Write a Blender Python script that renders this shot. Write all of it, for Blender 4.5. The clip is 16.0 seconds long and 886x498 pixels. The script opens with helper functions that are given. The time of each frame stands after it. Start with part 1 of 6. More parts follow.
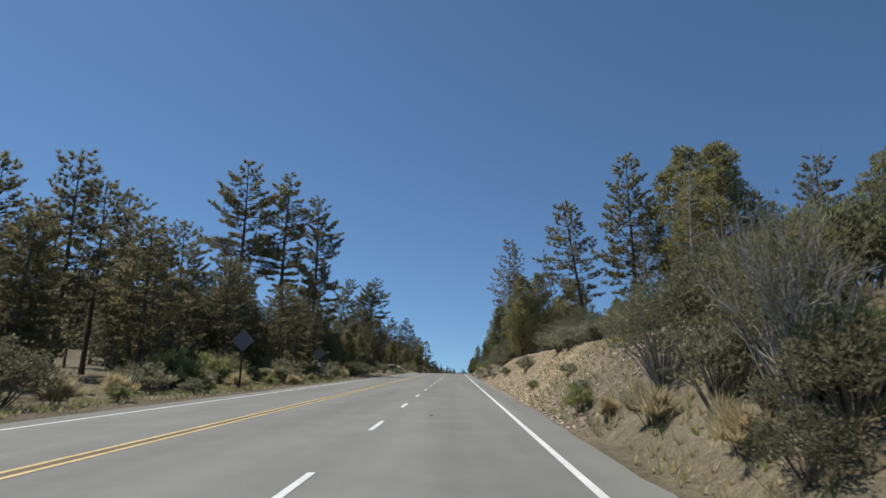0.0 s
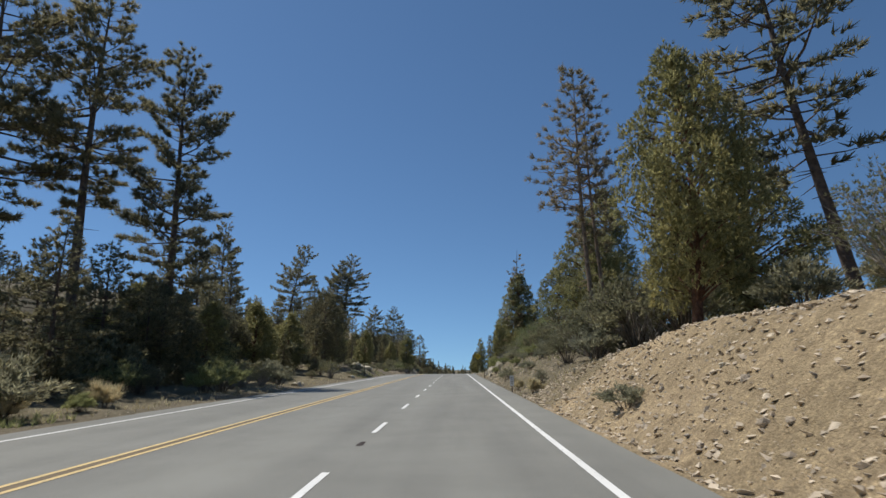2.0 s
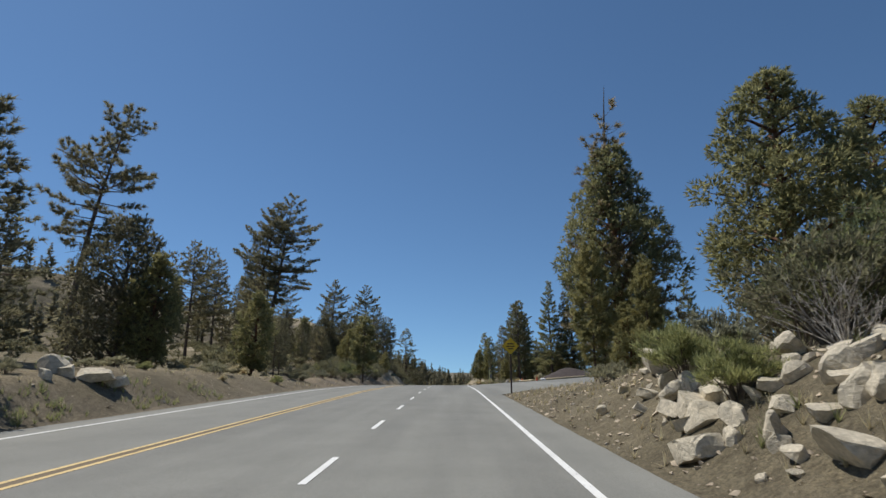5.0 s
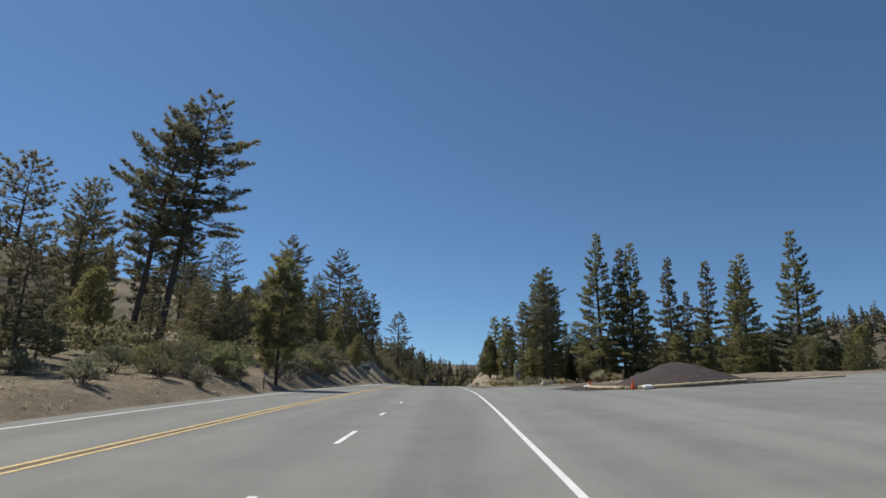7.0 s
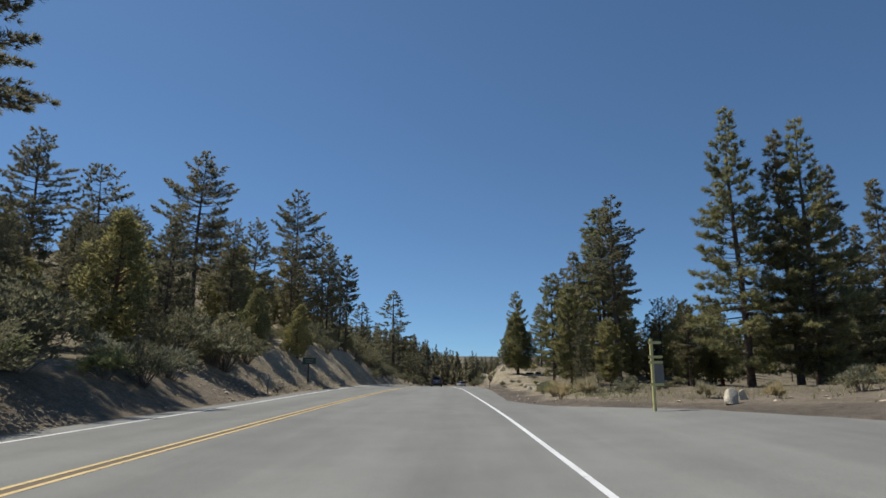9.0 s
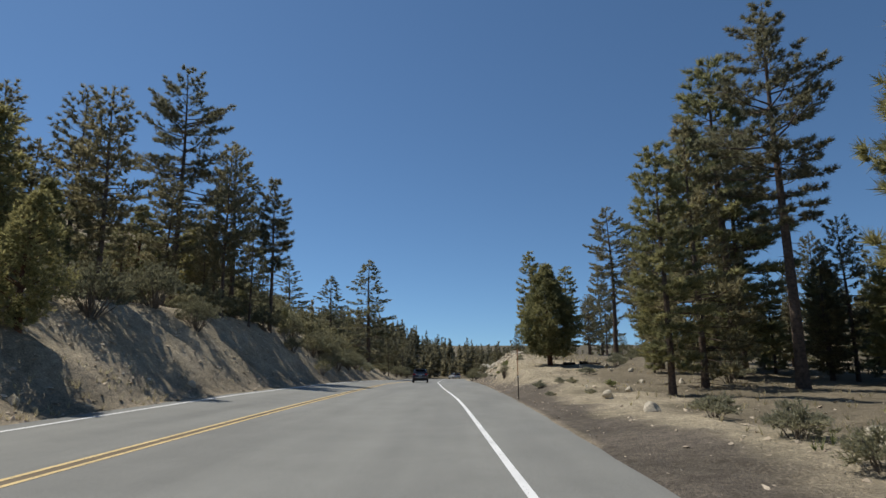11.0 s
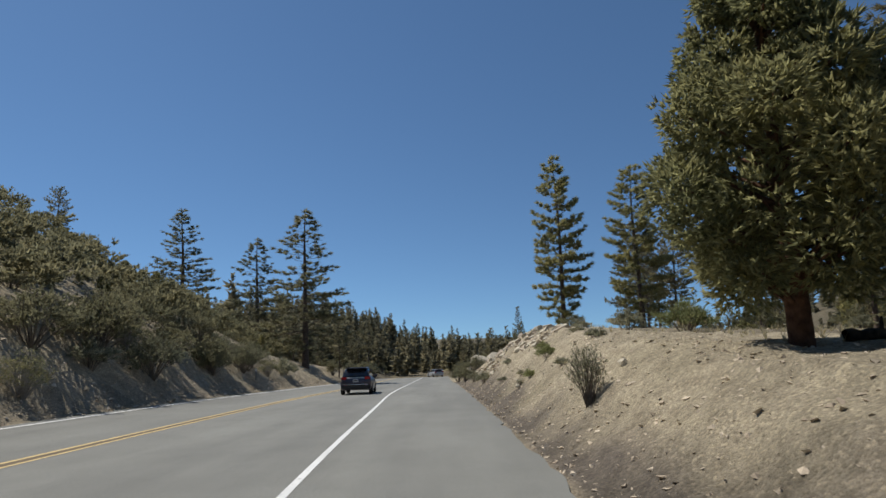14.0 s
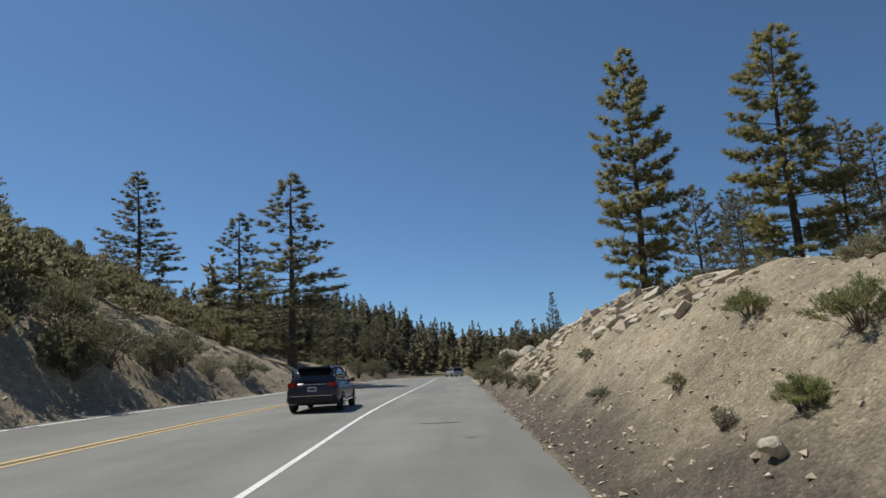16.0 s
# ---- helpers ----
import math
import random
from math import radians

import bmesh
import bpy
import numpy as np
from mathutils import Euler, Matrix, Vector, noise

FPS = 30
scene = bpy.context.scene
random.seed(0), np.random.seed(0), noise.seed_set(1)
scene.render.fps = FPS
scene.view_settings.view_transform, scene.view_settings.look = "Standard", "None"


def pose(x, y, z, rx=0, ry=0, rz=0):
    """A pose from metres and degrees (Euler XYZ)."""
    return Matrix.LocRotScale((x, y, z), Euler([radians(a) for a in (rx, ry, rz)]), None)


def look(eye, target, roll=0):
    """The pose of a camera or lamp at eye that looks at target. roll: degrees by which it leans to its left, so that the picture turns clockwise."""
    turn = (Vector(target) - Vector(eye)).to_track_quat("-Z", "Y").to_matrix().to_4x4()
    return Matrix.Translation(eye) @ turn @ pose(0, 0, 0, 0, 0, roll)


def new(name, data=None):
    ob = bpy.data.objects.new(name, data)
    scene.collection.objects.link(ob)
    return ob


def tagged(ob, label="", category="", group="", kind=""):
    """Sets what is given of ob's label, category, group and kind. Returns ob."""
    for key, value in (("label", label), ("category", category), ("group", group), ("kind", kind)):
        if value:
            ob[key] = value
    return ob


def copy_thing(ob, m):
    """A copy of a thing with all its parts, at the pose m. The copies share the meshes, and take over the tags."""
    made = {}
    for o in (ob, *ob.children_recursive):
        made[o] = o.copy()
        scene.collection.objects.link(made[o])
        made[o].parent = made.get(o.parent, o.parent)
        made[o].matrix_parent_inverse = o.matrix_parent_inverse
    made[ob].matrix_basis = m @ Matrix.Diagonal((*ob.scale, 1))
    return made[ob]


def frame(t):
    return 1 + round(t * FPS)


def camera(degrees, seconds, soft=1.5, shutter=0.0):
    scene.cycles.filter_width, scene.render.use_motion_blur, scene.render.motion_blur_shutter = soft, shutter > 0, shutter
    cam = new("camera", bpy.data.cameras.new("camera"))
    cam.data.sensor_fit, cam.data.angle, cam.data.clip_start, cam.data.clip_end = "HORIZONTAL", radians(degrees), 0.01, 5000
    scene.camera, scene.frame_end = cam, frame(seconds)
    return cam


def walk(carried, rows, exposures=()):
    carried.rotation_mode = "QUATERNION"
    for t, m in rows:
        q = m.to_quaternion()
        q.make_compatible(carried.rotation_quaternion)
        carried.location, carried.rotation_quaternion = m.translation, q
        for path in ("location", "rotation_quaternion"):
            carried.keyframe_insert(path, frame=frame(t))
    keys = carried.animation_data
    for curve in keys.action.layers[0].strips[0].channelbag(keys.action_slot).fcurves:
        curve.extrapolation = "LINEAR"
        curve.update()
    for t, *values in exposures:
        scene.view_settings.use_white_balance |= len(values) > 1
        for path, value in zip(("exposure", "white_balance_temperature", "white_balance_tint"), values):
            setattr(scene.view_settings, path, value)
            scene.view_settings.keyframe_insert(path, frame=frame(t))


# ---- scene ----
# ---- camera ----
cam = camera(77.97, 16.0, 1.5, 0.05)
PATH = [
    (0.0, pose(-0.141, 0.000, 1.431, 102.180, -0.892, 1.393)),
    (0.5, pose(-0.280, 10.878, 1.481, 101.899, -0.079, 1.467)),
    (1.0, pose(-0.246, 21.767, 1.462, 101.909, 0.763, 1.402)),
    (1.5, pose(-0.217, 32.585, 1.429, 101.955, 0.551, 1.410)),
    (2.0, pose(-0.280, 43.108, 1.455, 101.941, 0.605, 1.294)),
    (2.5, pose(-0.270, 53.065, 1.471, 102.134, 0.042, 1.145)),
    (3.0, pose(-0.263, 62.728, 1.480, 102.047, -0.766, 1.063)),
    (3.5, pose(-0.229, 72.726, 1.495, 101.970, -0.527, 1.105)),
    (4.0, pose(-0.184, 82.307, 1.460, 102.088, 0.266, 1.074)),
    (4.5, pose(-0.141, 91.837, 1.464, 101.976, 0.780, 1.025)),
    (5.0, pose(-0.191, 101.075, 1.481, 102.173, -0.045, 0.898)),
    (5.2, pose(-0.076, 104.379, 1.479, 102.105, -0.003, 0.915)),
    (7.3, pose(0.030, 142.802, 1.350, 101.293, -1.418, 1.250)),
    (7.5, pose(0.003, 146.452, 1.283, 101.333, -1.892, 1.389)),
    (8.0, pose(-0.017, 155.479, 1.117, 100.611, -1.645, 1.829)),
    (8.2, pose(-0.119, 158.885, 1.054, 100.779, -1.349, 1.908)),
    (10.3, pose(-0.464, 191.672, 0.082, 99.726, 0.830, 1.702)),
    (10.5, pose(-0.472, 194.518, -0.039, 99.633, 0.567, 1.587)),
    (11.0, pose(-0.498, 201.704, -0.282, 99.493, 0.322, 1.140)),
    (11.5, pose(-0.351, 208.619, -0.612, 99.368, 0.806, 0.653)),
    (12.0, pose(-0.227, 215.027, -0.832, 99.315, 1.314, 0.041)),
    (12.5, pose(-0.057, 220.724, -1.133, 99.369, 1.208, -0.505)),
    (13.0, pose(0.181, 226.177, -1.399, 99.051, 1.004, -0.914)),
    (13.5, pose(0.500, 231.362, -1.616, 98.845, 1.944, -0.890)),
    (14.0, pose(0.687, 236.395, -1.888, 98.859, 1.931, -0.282)),
    (14.5, pose(0.832, 240.941, -2.180, 98.796, 2.257, 0.556)),
    (15.0, pose(0.852, 244.881, -2.408, 98.784, 2.563, 1.191)),
    (15.5, pose(0.871, 248.352, -2.612, 98.742, 2.294, 1.597)),
    (16.0, pose(0.841, 251.263, -2.744, 98.743, 2.275, 1.809)),
]
walk(cam, PATH, [(0.0, 0.18), (9.0, 0.15), (16.0, 0.1)])

# ---- world, sun ----
world = bpy.data.worlds.new("sky")
scene.world = world
world.use_nodes = True
nt = world.node_tree
sky = nt.nodes.new("ShaderNodeTexSky")
sky.sky_type, sky.sun_disc = "NISHITA", False
sky.sun_elevation, sky.sun_rotation = radians(58.5), radians(-59)
sky.altitude, sky.air_density, sky.dust_density, sky.ozone_density = 2100, 1.0, 0.5, 5.0
# dry mountain air: the pale band of haze at the horizon stays low
sky_dir, sky_lift = nt.nodes.new("ShaderNodeTexCoord"), nt.nodes.new("ShaderNodeVectorMath")
sky_lift.operation, sky_lift.inputs[1].default_value = "ADD", (0, 0, 0.10)
nt.links.new(sky_dir.outputs["Generated"], sky_lift.inputs[0])
sky_unit = nt.nodes.new("ShaderNodeVectorMath")
sky_unit.operation = "NORMALIZE"
nt.links.new(sky_lift.outputs[0], sky_unit.inputs[0])
nt.links.new(sky_unit.outputs[0], sky.inputs["Vector"])
sky_tint = nt.nodes.new("ShaderNodeMixRGB")
sky_tint.blend_type, sky_tint.inputs[0].default_value, sky_tint.inputs[2].default_value = "MULTIPLY", 1.0, (0.88, 1.02, 1.02, 1)
nt.links.new(sky.outputs[0], sky_tint.inputs[1])
nt.links.new(sky_tint.outputs[0], nt.nodes["Background"].inputs[0])
nt.nodes["Background"].inputs[1].default_value = 0.090
sun = new("sun", bpy.data.lights.new("sun", "SUN"))
sun.data.energy, sun.data.angle, sun.data.color = 3.7, radians(0.5), (1.0, 0.95, 0.87)
sun.matrix_world = look((0, 0, 0), (0.45, -0.265, -0.853))

# ---- materials ----
def node(m, kind, **props):
    n = m.node_tree.nodes.new(kind)
    for k, v in props.items():
        if k == "operation":
            n.operation = v
        elif k == "blend_type":
            n.blend_type = v
        elif k == "data_type":
            n.data_type = v
        elif k == "attribute_name":
            n.attribute_name = v
    return n


def base_mat(name, rough=0.9, spec=0.3):
    m = bpy.data.materials.new(name)
    m.use_nodes = True
    b = m.node_tree.nodes["Principled BSDF"]
    b.inputs["Roughness"].default_value = rough
    b.inputs["Specular IOR Level"].default_value = spec
    return m, b, m.node_tree.links


def noise_node(m, scale, detail=5, rough=0.6, coords="Object"):
    tc = m.node_tree.nodes.new("ShaderNodeTexCoord")
    n = m.node_tree.nodes.new("ShaderNodeTexNoise")
    n.inputs["Scale"].default_value, n.inputs["Detail"].default_value = scale, detail
    n.inputs["Roughness"].default_value = rough
    m.node_tree.links.new(tc.outputs[coords], n.inputs["Vector"])
    return n


def ramp(m, stops):
    r = m.node_tree.nodes.new("ShaderNodeValToRGB")
    e = r.color_ramp.elements
    while len(e) < len(stops):
        e.new(0.5)
    for el, (p, c) in zip(e, stops):
        el.position, el.color = p, (*c, 1)
    return r


def mix(m, kind, fac, a, b):
    n = m.node_tree.nodes.new("ShaderNodeMixRGB")
    n.blend_type = kind
    for i, v in enumerate((fac, a, b)):
        if isinstance(v, (int, float)):
            n.inputs[i].default_value = v
        elif isinstance(v, tuple):
            n.inputs[i].default_value = (*v, 1)
        else:
            m.node_tree.links.new(v, n.inputs[i])
    return n.outputs[0]


def bump(m, b, height, strength=0.5, dist=0.05):
    n = m.node_tree.nodes.new("ShaderNodeBump")
    n.inputs["Strength"].default_value, n.inputs["Distance"].default_value = strength, dist
    m.node_tree.links.new(height, n.inputs["Height"])
    m.node_tree.links.new(n.outputs[0], b.inputs["Normal"])


def speckled(name, dark, light, scale, rough=0.9, bump_scale=None, strength=0.4, dist=0.03, spec=0.3, big=None):
    """A two-scale mottled surface."""
    m, b, L = base_mat(name, rough, spec)
    n = noise_node(m, scale)
    r = ramp(m, [(0.3, dark), (0.7, light)])
    L.new(n.outputs["Fac"], r.inputs[0])
    col = r.outputs[0]
    n2 = noise_node(m, big or scale * 0.13, 3)
    r2 = ramp(m, [(0.3, (0.78, 0.78, 0.78)), (0.75, (1.12, 1.1, 1.08))])
    L.new(n2.outputs["Fac"], r2.inputs[0])
    col = mix(m, "MULTIPLY", 1.0, col, r2.outputs[0])
    L.new(col, b.inputs["Base Color"])
    n3 = noise_node(m, bump_scale or scale * 2, 6)
    bump(m, b, n3.outputs["Fac"], strength, dist)
    return m


def foliage(name, dark, light, rough=0.75, trans=0.6):
    """Leaves: tint by object and by blade, a little light let through."""
    m, b, L = base_mat(name, rough, 0.1)
    oi = m.node_tree.nodes.new("ShaderNodeObjectInfo")
    ge = m.node_tree.nodes.new("ShaderNodeNewGeometry")
    r = ramp(m, [(0.0, dark), (0.75, light), (1.0, tuple(min(1, c * 1.35) for c in light))])
    L.new(ge.outputs["Random Per Island"], r.inputs[0])
    r2 = ramp(m, [(0.0, (0.90, 0.92, 0.93)), (1.0, (1.14, 1.09, 0.98))])
    L.new(oi.outputs["Random"], r2.inputs[0])
    col = mix(m, "MULTIPLY", 1.0, r.outputs[0], r2.outputs[0])
    n = noise_node(m, 0.45, 3)
    r3 = ramp(m, [(0.3, (0.7, 0.74, 0.7)), (0.7, (1.2, 1.14, 1.0))])
    L.new(n.outputs["Fac"], r3.inputs[0])
    col = mix(m, "MULTIPLY", 1.0, col, r3.outputs[0])
    L.new(col, b.inputs["Base Color"])
    t = m.node_tree.nodes.new("ShaderNodeBsdfTranslucent")
    L.new(col, t.inputs["Color"])
    ms = m.node_tree.nodes.new("ShaderNodeMixShader")
    ms.inputs[0].default_value = trans
    L.new(b.outputs[0], ms.inputs[1])
    L.new(t.outputs[0], ms.inputs[2])
    L.new(ms.outputs[0], m.node_tree.nodes["Material Output"].inputs["Surface"])
    return m


def plain(name, color, rough=0.5, metal=0.0, spec=0.5, var=0.12, scale=6):
    m, b, L = base_mat(name, rough, spec)
    b.inputs["Metallic"].default_value = metal
    n = noise_node(m, scale)
    lo, hi = tuple(c * (1 - var) for c in color), tuple(min(1, c * (1 + var)) for c in color)
    r = ramp(m, [(0.3, lo), (0.7, hi)])
    L.new(n.outputs["Fac"], r.inputs[0])
    L.new(r.outputs[0], b.inputs["Base Color"])
    return m


def ground_mat():
    m, b, L = base_mat("ground_soil", 0.95, 0.15)
    at = m.node_tree.nodes.new("ShaderNodeAttribute")
    at.attribute_name = "soil"
    n = noise_node(m, 3.2, 8, 0.7)
    r = ramp(m, [(0.28, (0.62, 0.6, 0.58)), (0.5, (0.98, 0.97, 0.95)), (0.72, (1.28, 1.26, 1.22))])
    L.new(n.outputs["Fac"], r.inputs[0])
    col = mix(m, "MULTIPLY", 1.0, at.outputs["Color"], r.outputs[0])
    n2 = noise_node(m, 0.35, 4)
    r2 = ramp(m, [(0.3, (0.8, 0.79, 0.75)), (0.7, (1.15, 1.12, 1.1))])
    L.new(n2.outputs["Fac"], r2.inputs[0])
    col = mix(m, "MULTIPLY", 1.0, col, r2.outputs[0])
    v = m.node_tree.nodes.new("ShaderNodeTexVoronoi")
    v.inputs["Scale"].default_value = 9.0
    tc = m.node_tree.nodes.new("ShaderNodeTexCoord")
    L.new(tc.outputs["Object"], v.inputs["Vector"])
    r3 = ramp(m, [(0.05, (1.14, 1.13, 1.1)), (0.16, (1, 1, 1))])
    L.new(v.outputs["Distance"], r3.inputs[0])
    col = mix(m, "MULTIPLY", 1.0, col, r3.outputs[0])
    n4 = noise_node(m, 22.0, 6, 0.75)
    r4 = ramp(m, [(0.34, (0.78, 0.77, 0.75)), (0.5, (1.04, 1.04, 1.03)), (0.66, (1.4, 1.38, 1.34))])
    L.new(n4.outputs["Fac"], r4.inputs[0])
    col = mix(m, "MULTIPLY", 1.0, col, r4.outputs[0])
    L.new(col, b.inputs["Base Color"])
    # small stones of many tints pressed into the soil
    v2 = m.node_tree.nodes.new("ShaderNodeTexVoronoi")
    v2.inputs["Scale"].default_value = 26.0
    L.new(tc.outputs["Object"], v2.inputs["Vector"])
    sep = m.node_tree.nodes.new("ShaderNodeSeparateColor")
    L.new(v2.outputs["Color"], sep.inputs[0])
    r5 = ramp(m, [(0.0, (0.55, 0.53, 0.52)), (0.22, (0.8, 0.79, 0.78)), (0.3, (1, 1, 1)), (0.72, (1, 1, 1)), (0.8, (1.25, 1.23, 1.18)), (1.0, (1.7, 1.66, 1.58))])
    L.new(sep.outputs[0], r5.inputs[0])
    col = mix(m, "MULTIPLY", 0.5, col, r5.outputs[0])
    L.new(col, b.inputs["Base Color"])
    n3 = noise_node(m, 4.0, 9, 0.75)
    hm = m.node_tree.nodes.new("ShaderNodeMath")
    hm.operation = "MULTIPLY_ADD"
    hm.inputs[1].default_value = -0.3
    L.new(v2.outputs["Distance"], hm.inputs[0])
    L.new(n3.outputs["Fac"], hm.inputs[2])
    bump(m, b, hm.outputs[0], 0.85, 0.10)
    return m


def asphalt_mat():
    m, b, L = base_mat("asphalt", 0.85, 0.35)
    n = noise_node(m, 60, 4, 0.7)
    r = ramp(m, [(0.3, (0.168, 0.167, 0.149)), (0.7, (0.270, 0.268, 0.242))])
    L.new(n.outputs["Fac"], r.inputs[0])
    # worn wheel tracks and patches drawn out along the road
    tc = m.node_tree.nodes.new("ShaderNodeTexCoord")
    mp = m.node_tree.nodes.new("ShaderNodeMapping")
    mp.inputs["Scale"].default_value = (0.55, 0.03, 1)
    L.new(tc.outputs["Object"], mp.inputs["Vector"])
    n2 = m.node_tree.nodes.new("ShaderNodeTexNoise")
    n2.inputs["Scale"].default_value, n2.inputs["Detail"].default_value = 1.2, 4
    L.new(mp.outputs[0], n2.inputs["Vector"])
    r2 = ramp(m, [(0.35, (0.86, 0.86, 0.86)), (0.65, (1.1, 1.1, 1.09))])
    L.new(n2.outputs["Fac"], r2.inputs[0])
    col = mix(m, "MULTIPLY", 1.0, r.outputs[0], r2.outputs[0])
    n3 = noise_node(m, 0.6, 5)
    r3 = ramp(m, [(0.35, (0.93, 0.93, 0.93)), (0.65, (1.05, 1.05, 1.05))])
    L.new(n3.outputs["Fac"], r3.inputs[0])
    col = mix(m, "MULTIPLY", 1.0, col, r3.outputs[0])
    L.new(col, b.inputs["Base Color"])
    n4 = noise_node(m, 140, 3)
    bump(m, b, n4.outputs["Fac"], 0.35, 0.01)
    return m


def paint_mat(name, color, wear):
    """Road paint, worn through in spots."""
    m, b, L = base_mat(name, 0.7, 0.3)
    n = noise_node(m, 9, 8, 0.75)
    r = ramp(m, [(wear, (0.16, 0.158, 0.15)), (wear + 0.07, color)])
    L.new(n.outputs["Fac"], r.inputs[0])
    n2 = noise_node(m, 1.1, 4)
    r2 = ramp(m, [(0.3, (0.85, 0.85, 0.85)), (0.7, (1.05, 1.05, 1.05))])
    L.new(n2.outputs["Fac"], r2.inputs[0])
    L.new(mix(m, "MULTIPLY", 1.0, r.outputs[0], r2.outputs[0]), b.inputs["Base Color"])
    return m


M = {}
M["ground"], M["asphalt"] = ground_mat(), asphalt_mat()
M["white_paint"] = paint_mat("white_paint", (0.78, 0.78, 0.75), 0.34)
M["yellow_paint"] = paint_mat("yellow_paint", (0.70, 0.52, 0.24), 0.36)
M["worn_tint"] = paint_mat("worn_tint", (0.165, 0.125, 0.075), 0.30)
M["bark"] = speckled("pine_bark", (0.07, 0.054, 0.045), (0.20, 0.15, 0.115), 5, 0.95, 9, 0.9, 0.06)
M["red_bark"] = speckled("red_bark", (0.08, 0.04, 0.025), (0.24, 0.13, 0.08), 5, 0.95, 9, 0.9, 0.06)
M["dark_wood"] = speckled("dark_log", (0.03, 0.025, 0.02), (0.11, 0.09, 0.07), 7, 0.95, 12, 0.8, 0.04)
M["tan_bark"] = speckled("tan_bark", (0.15, 0.105, 0.075), (0.36, 0.27, 0.19), 6, 0.95, 10, 0.9, 0.05)
M["grey_wood"] = speckled("grey_wood", (0.24, 0.22, 0.195), (0.48, 0.45, 0.40), 8, 0.9, 14, 0.6, 0.03)
M["twig"] = speckled("twigs", (0.10, 0.08, 0.065), (0.27, 0.23, 0.18), 8, 0.9, 14, 0.5, 0.02)
M["pine"] = foliage("pine_needles", (0.140, 0.136, 0.100), (0.310, 0.290, 0.196))
M["young"] = foliage("young_pine_needles", (0.178, 0.184, 0.107), (0.368, 0.356, 0.196))
M["fir"] = foliage("fir_needles", (0.128, 0.132, 0.098), (0.260, 0.255, 0.175))
# fir needles paler and browner: haze of distance put into the colour
M["far_hazed_needles"] = foliage("far_hazed_needles", (0.150, 0.142, 0.108), (0.300, 0.280, 0.205))
M["juniper"] = foliage("juniper_scales", (0.186, 0.186, 0.108), (0.380, 0.366, 0.196))
# darker copy of the juniper leaves: backlit shade put into their colour
M["shaded_juniper"] = foliage("shaded_juniper_scales", (0.105, 0.104, 0.082), (0.215, 0.205, 0.145))
M["brown_needles"] = foliage("browning_needles", (0.18, 0.150, 0.108), (0.36, 0.305, 0.215))
M["sage"] = foliage("sage_leaves", (0.225, 0.224, 0.172), (0.405, 0.398, 0.310))
M["brush"] = foliage("brush_leaves", (0.150, 0.152, 0.112), (0.285, 0.280, 0.200))
M["thin_brush"] = foliage("thin_brush_leaves", (0.165, 0.165, 0.105), (0.33, 0.325, 0.205))
M["green_brush"] = foliage("green_brush_leaves", (0.179, 0.211, 0.111), (0.369, 0.384, 0.206))
M["straw_grass"] = foliage("dry_grass", (0.418, 0.364, 0.259), (0.658, 0.587, 0.435))
M["green_grass"] = foliage("green_grass", (0.219, 0.249, 0.127), (0.413, 0.429, 0.226))
M["granite"] = speckled("pale_granite", (0.46, 0.41, 0.31), (0.74, 0.67, 0.53), 9, 0.9, 14, 0.6, 0.05)
M["tan_rock"] = speckled("tan_rock", (0.36, 0.29, 0.21), (0.62, 0.53, 0.41), 9, 0.9, 14, 0.6, 0.05)
M["grey_rock"] = speckled("grey_rock", (0.26, 0.23, 0.19), (0.48, 0.43, 0.36), 9, 0.9, 14, 0.6, 0.05)
M["cinder"] = speckled("dark_cinder_gravel", (0.035, 0.028, 0.026), (0.11, 0.09, 0.082), 14, 0.95, 22, 0.9, 0.06)
M["straw"] = speckled("straw_roll", (0.38, 0.30, 0.17), (0.66, 0.56, 0.38), 22, 0.95, 40, 0.8, 0.03)
M["orange"] = plain("orange_plastic", (0.72, 0.11, 0.03), 0.5)
M["white"] = plain("white_sheeting", (0.75, 0.75, 0.73), 0.5)
M["sack"] = plain("white_sack", (0.72, 0.71, 0.68), 0.8)
M["steel"] = plain("galvanised_steel", (0.42, 0.42, 0.41), 0.5, 0.7)
M["sign_back"] = plain("bare_aluminium", (0.20, 0.20, 0.19), 0.75, 0.2)
M["brown_post"] = plain("brown_post", (0.07, 0.05, 0.04), 0.8)
M["orange_post"] = plain("faded_orange_post", (0.50, 0.24, 0.11), 0.8)
M["black"] = plain("black_plastic", (0.02, 0.02, 0.02), 0.6)
M["ink"] = plain("black_ink", (0.03, 0.03, 0.03), 0.6)
M["sign_yellow"] = plain("sign_yellow", (0.70, 0.48, 0.03), 0.5)
M["sign_green_yellow"] = plain("weathered_sign_board", (0.58, 0.54, 0.24), 0.6)
M["sign_green"] = plain("dark_green_sign", (0.03, 0.06, 0.04), 0.5)
M["car_paint"] = plain("dark_metallic_paint", (0.075, 0.068, 0.085), 0.28, 0.5, 0.6)
M["silver_paint"] = plain("silver_paint", (0.52, 0.52, 0.52), 0.3, 0.5, 0.6)
M["tyre"] = plain("tyre_rubber", (0.018, 0.018, 0.018), 0.85)
M["rim"] = plain("alloy_rim", (0.55, 0.55, 0.56), 0.3, 0.9)
M["tail"] = plain("red_lens", (0.35, 0.012, 0.015), 0.2)
M["chrome"] = plain("chrome_strip", (0.7, 0.7, 0.7), 0.15, 1.0)
gm, gb, gl = base_mat("tinted_glass", 0.05, 0.8)
gb.inputs["Base Color"].default_value = (0.02, 0.022, 0.025, 1)
M["glass"] = gm
plate_m, pb, pl = base_mat("plate_white", 0.5)
pb.inputs["Base Color"].default_value = (0.6, 0.6, 0.6, 1)
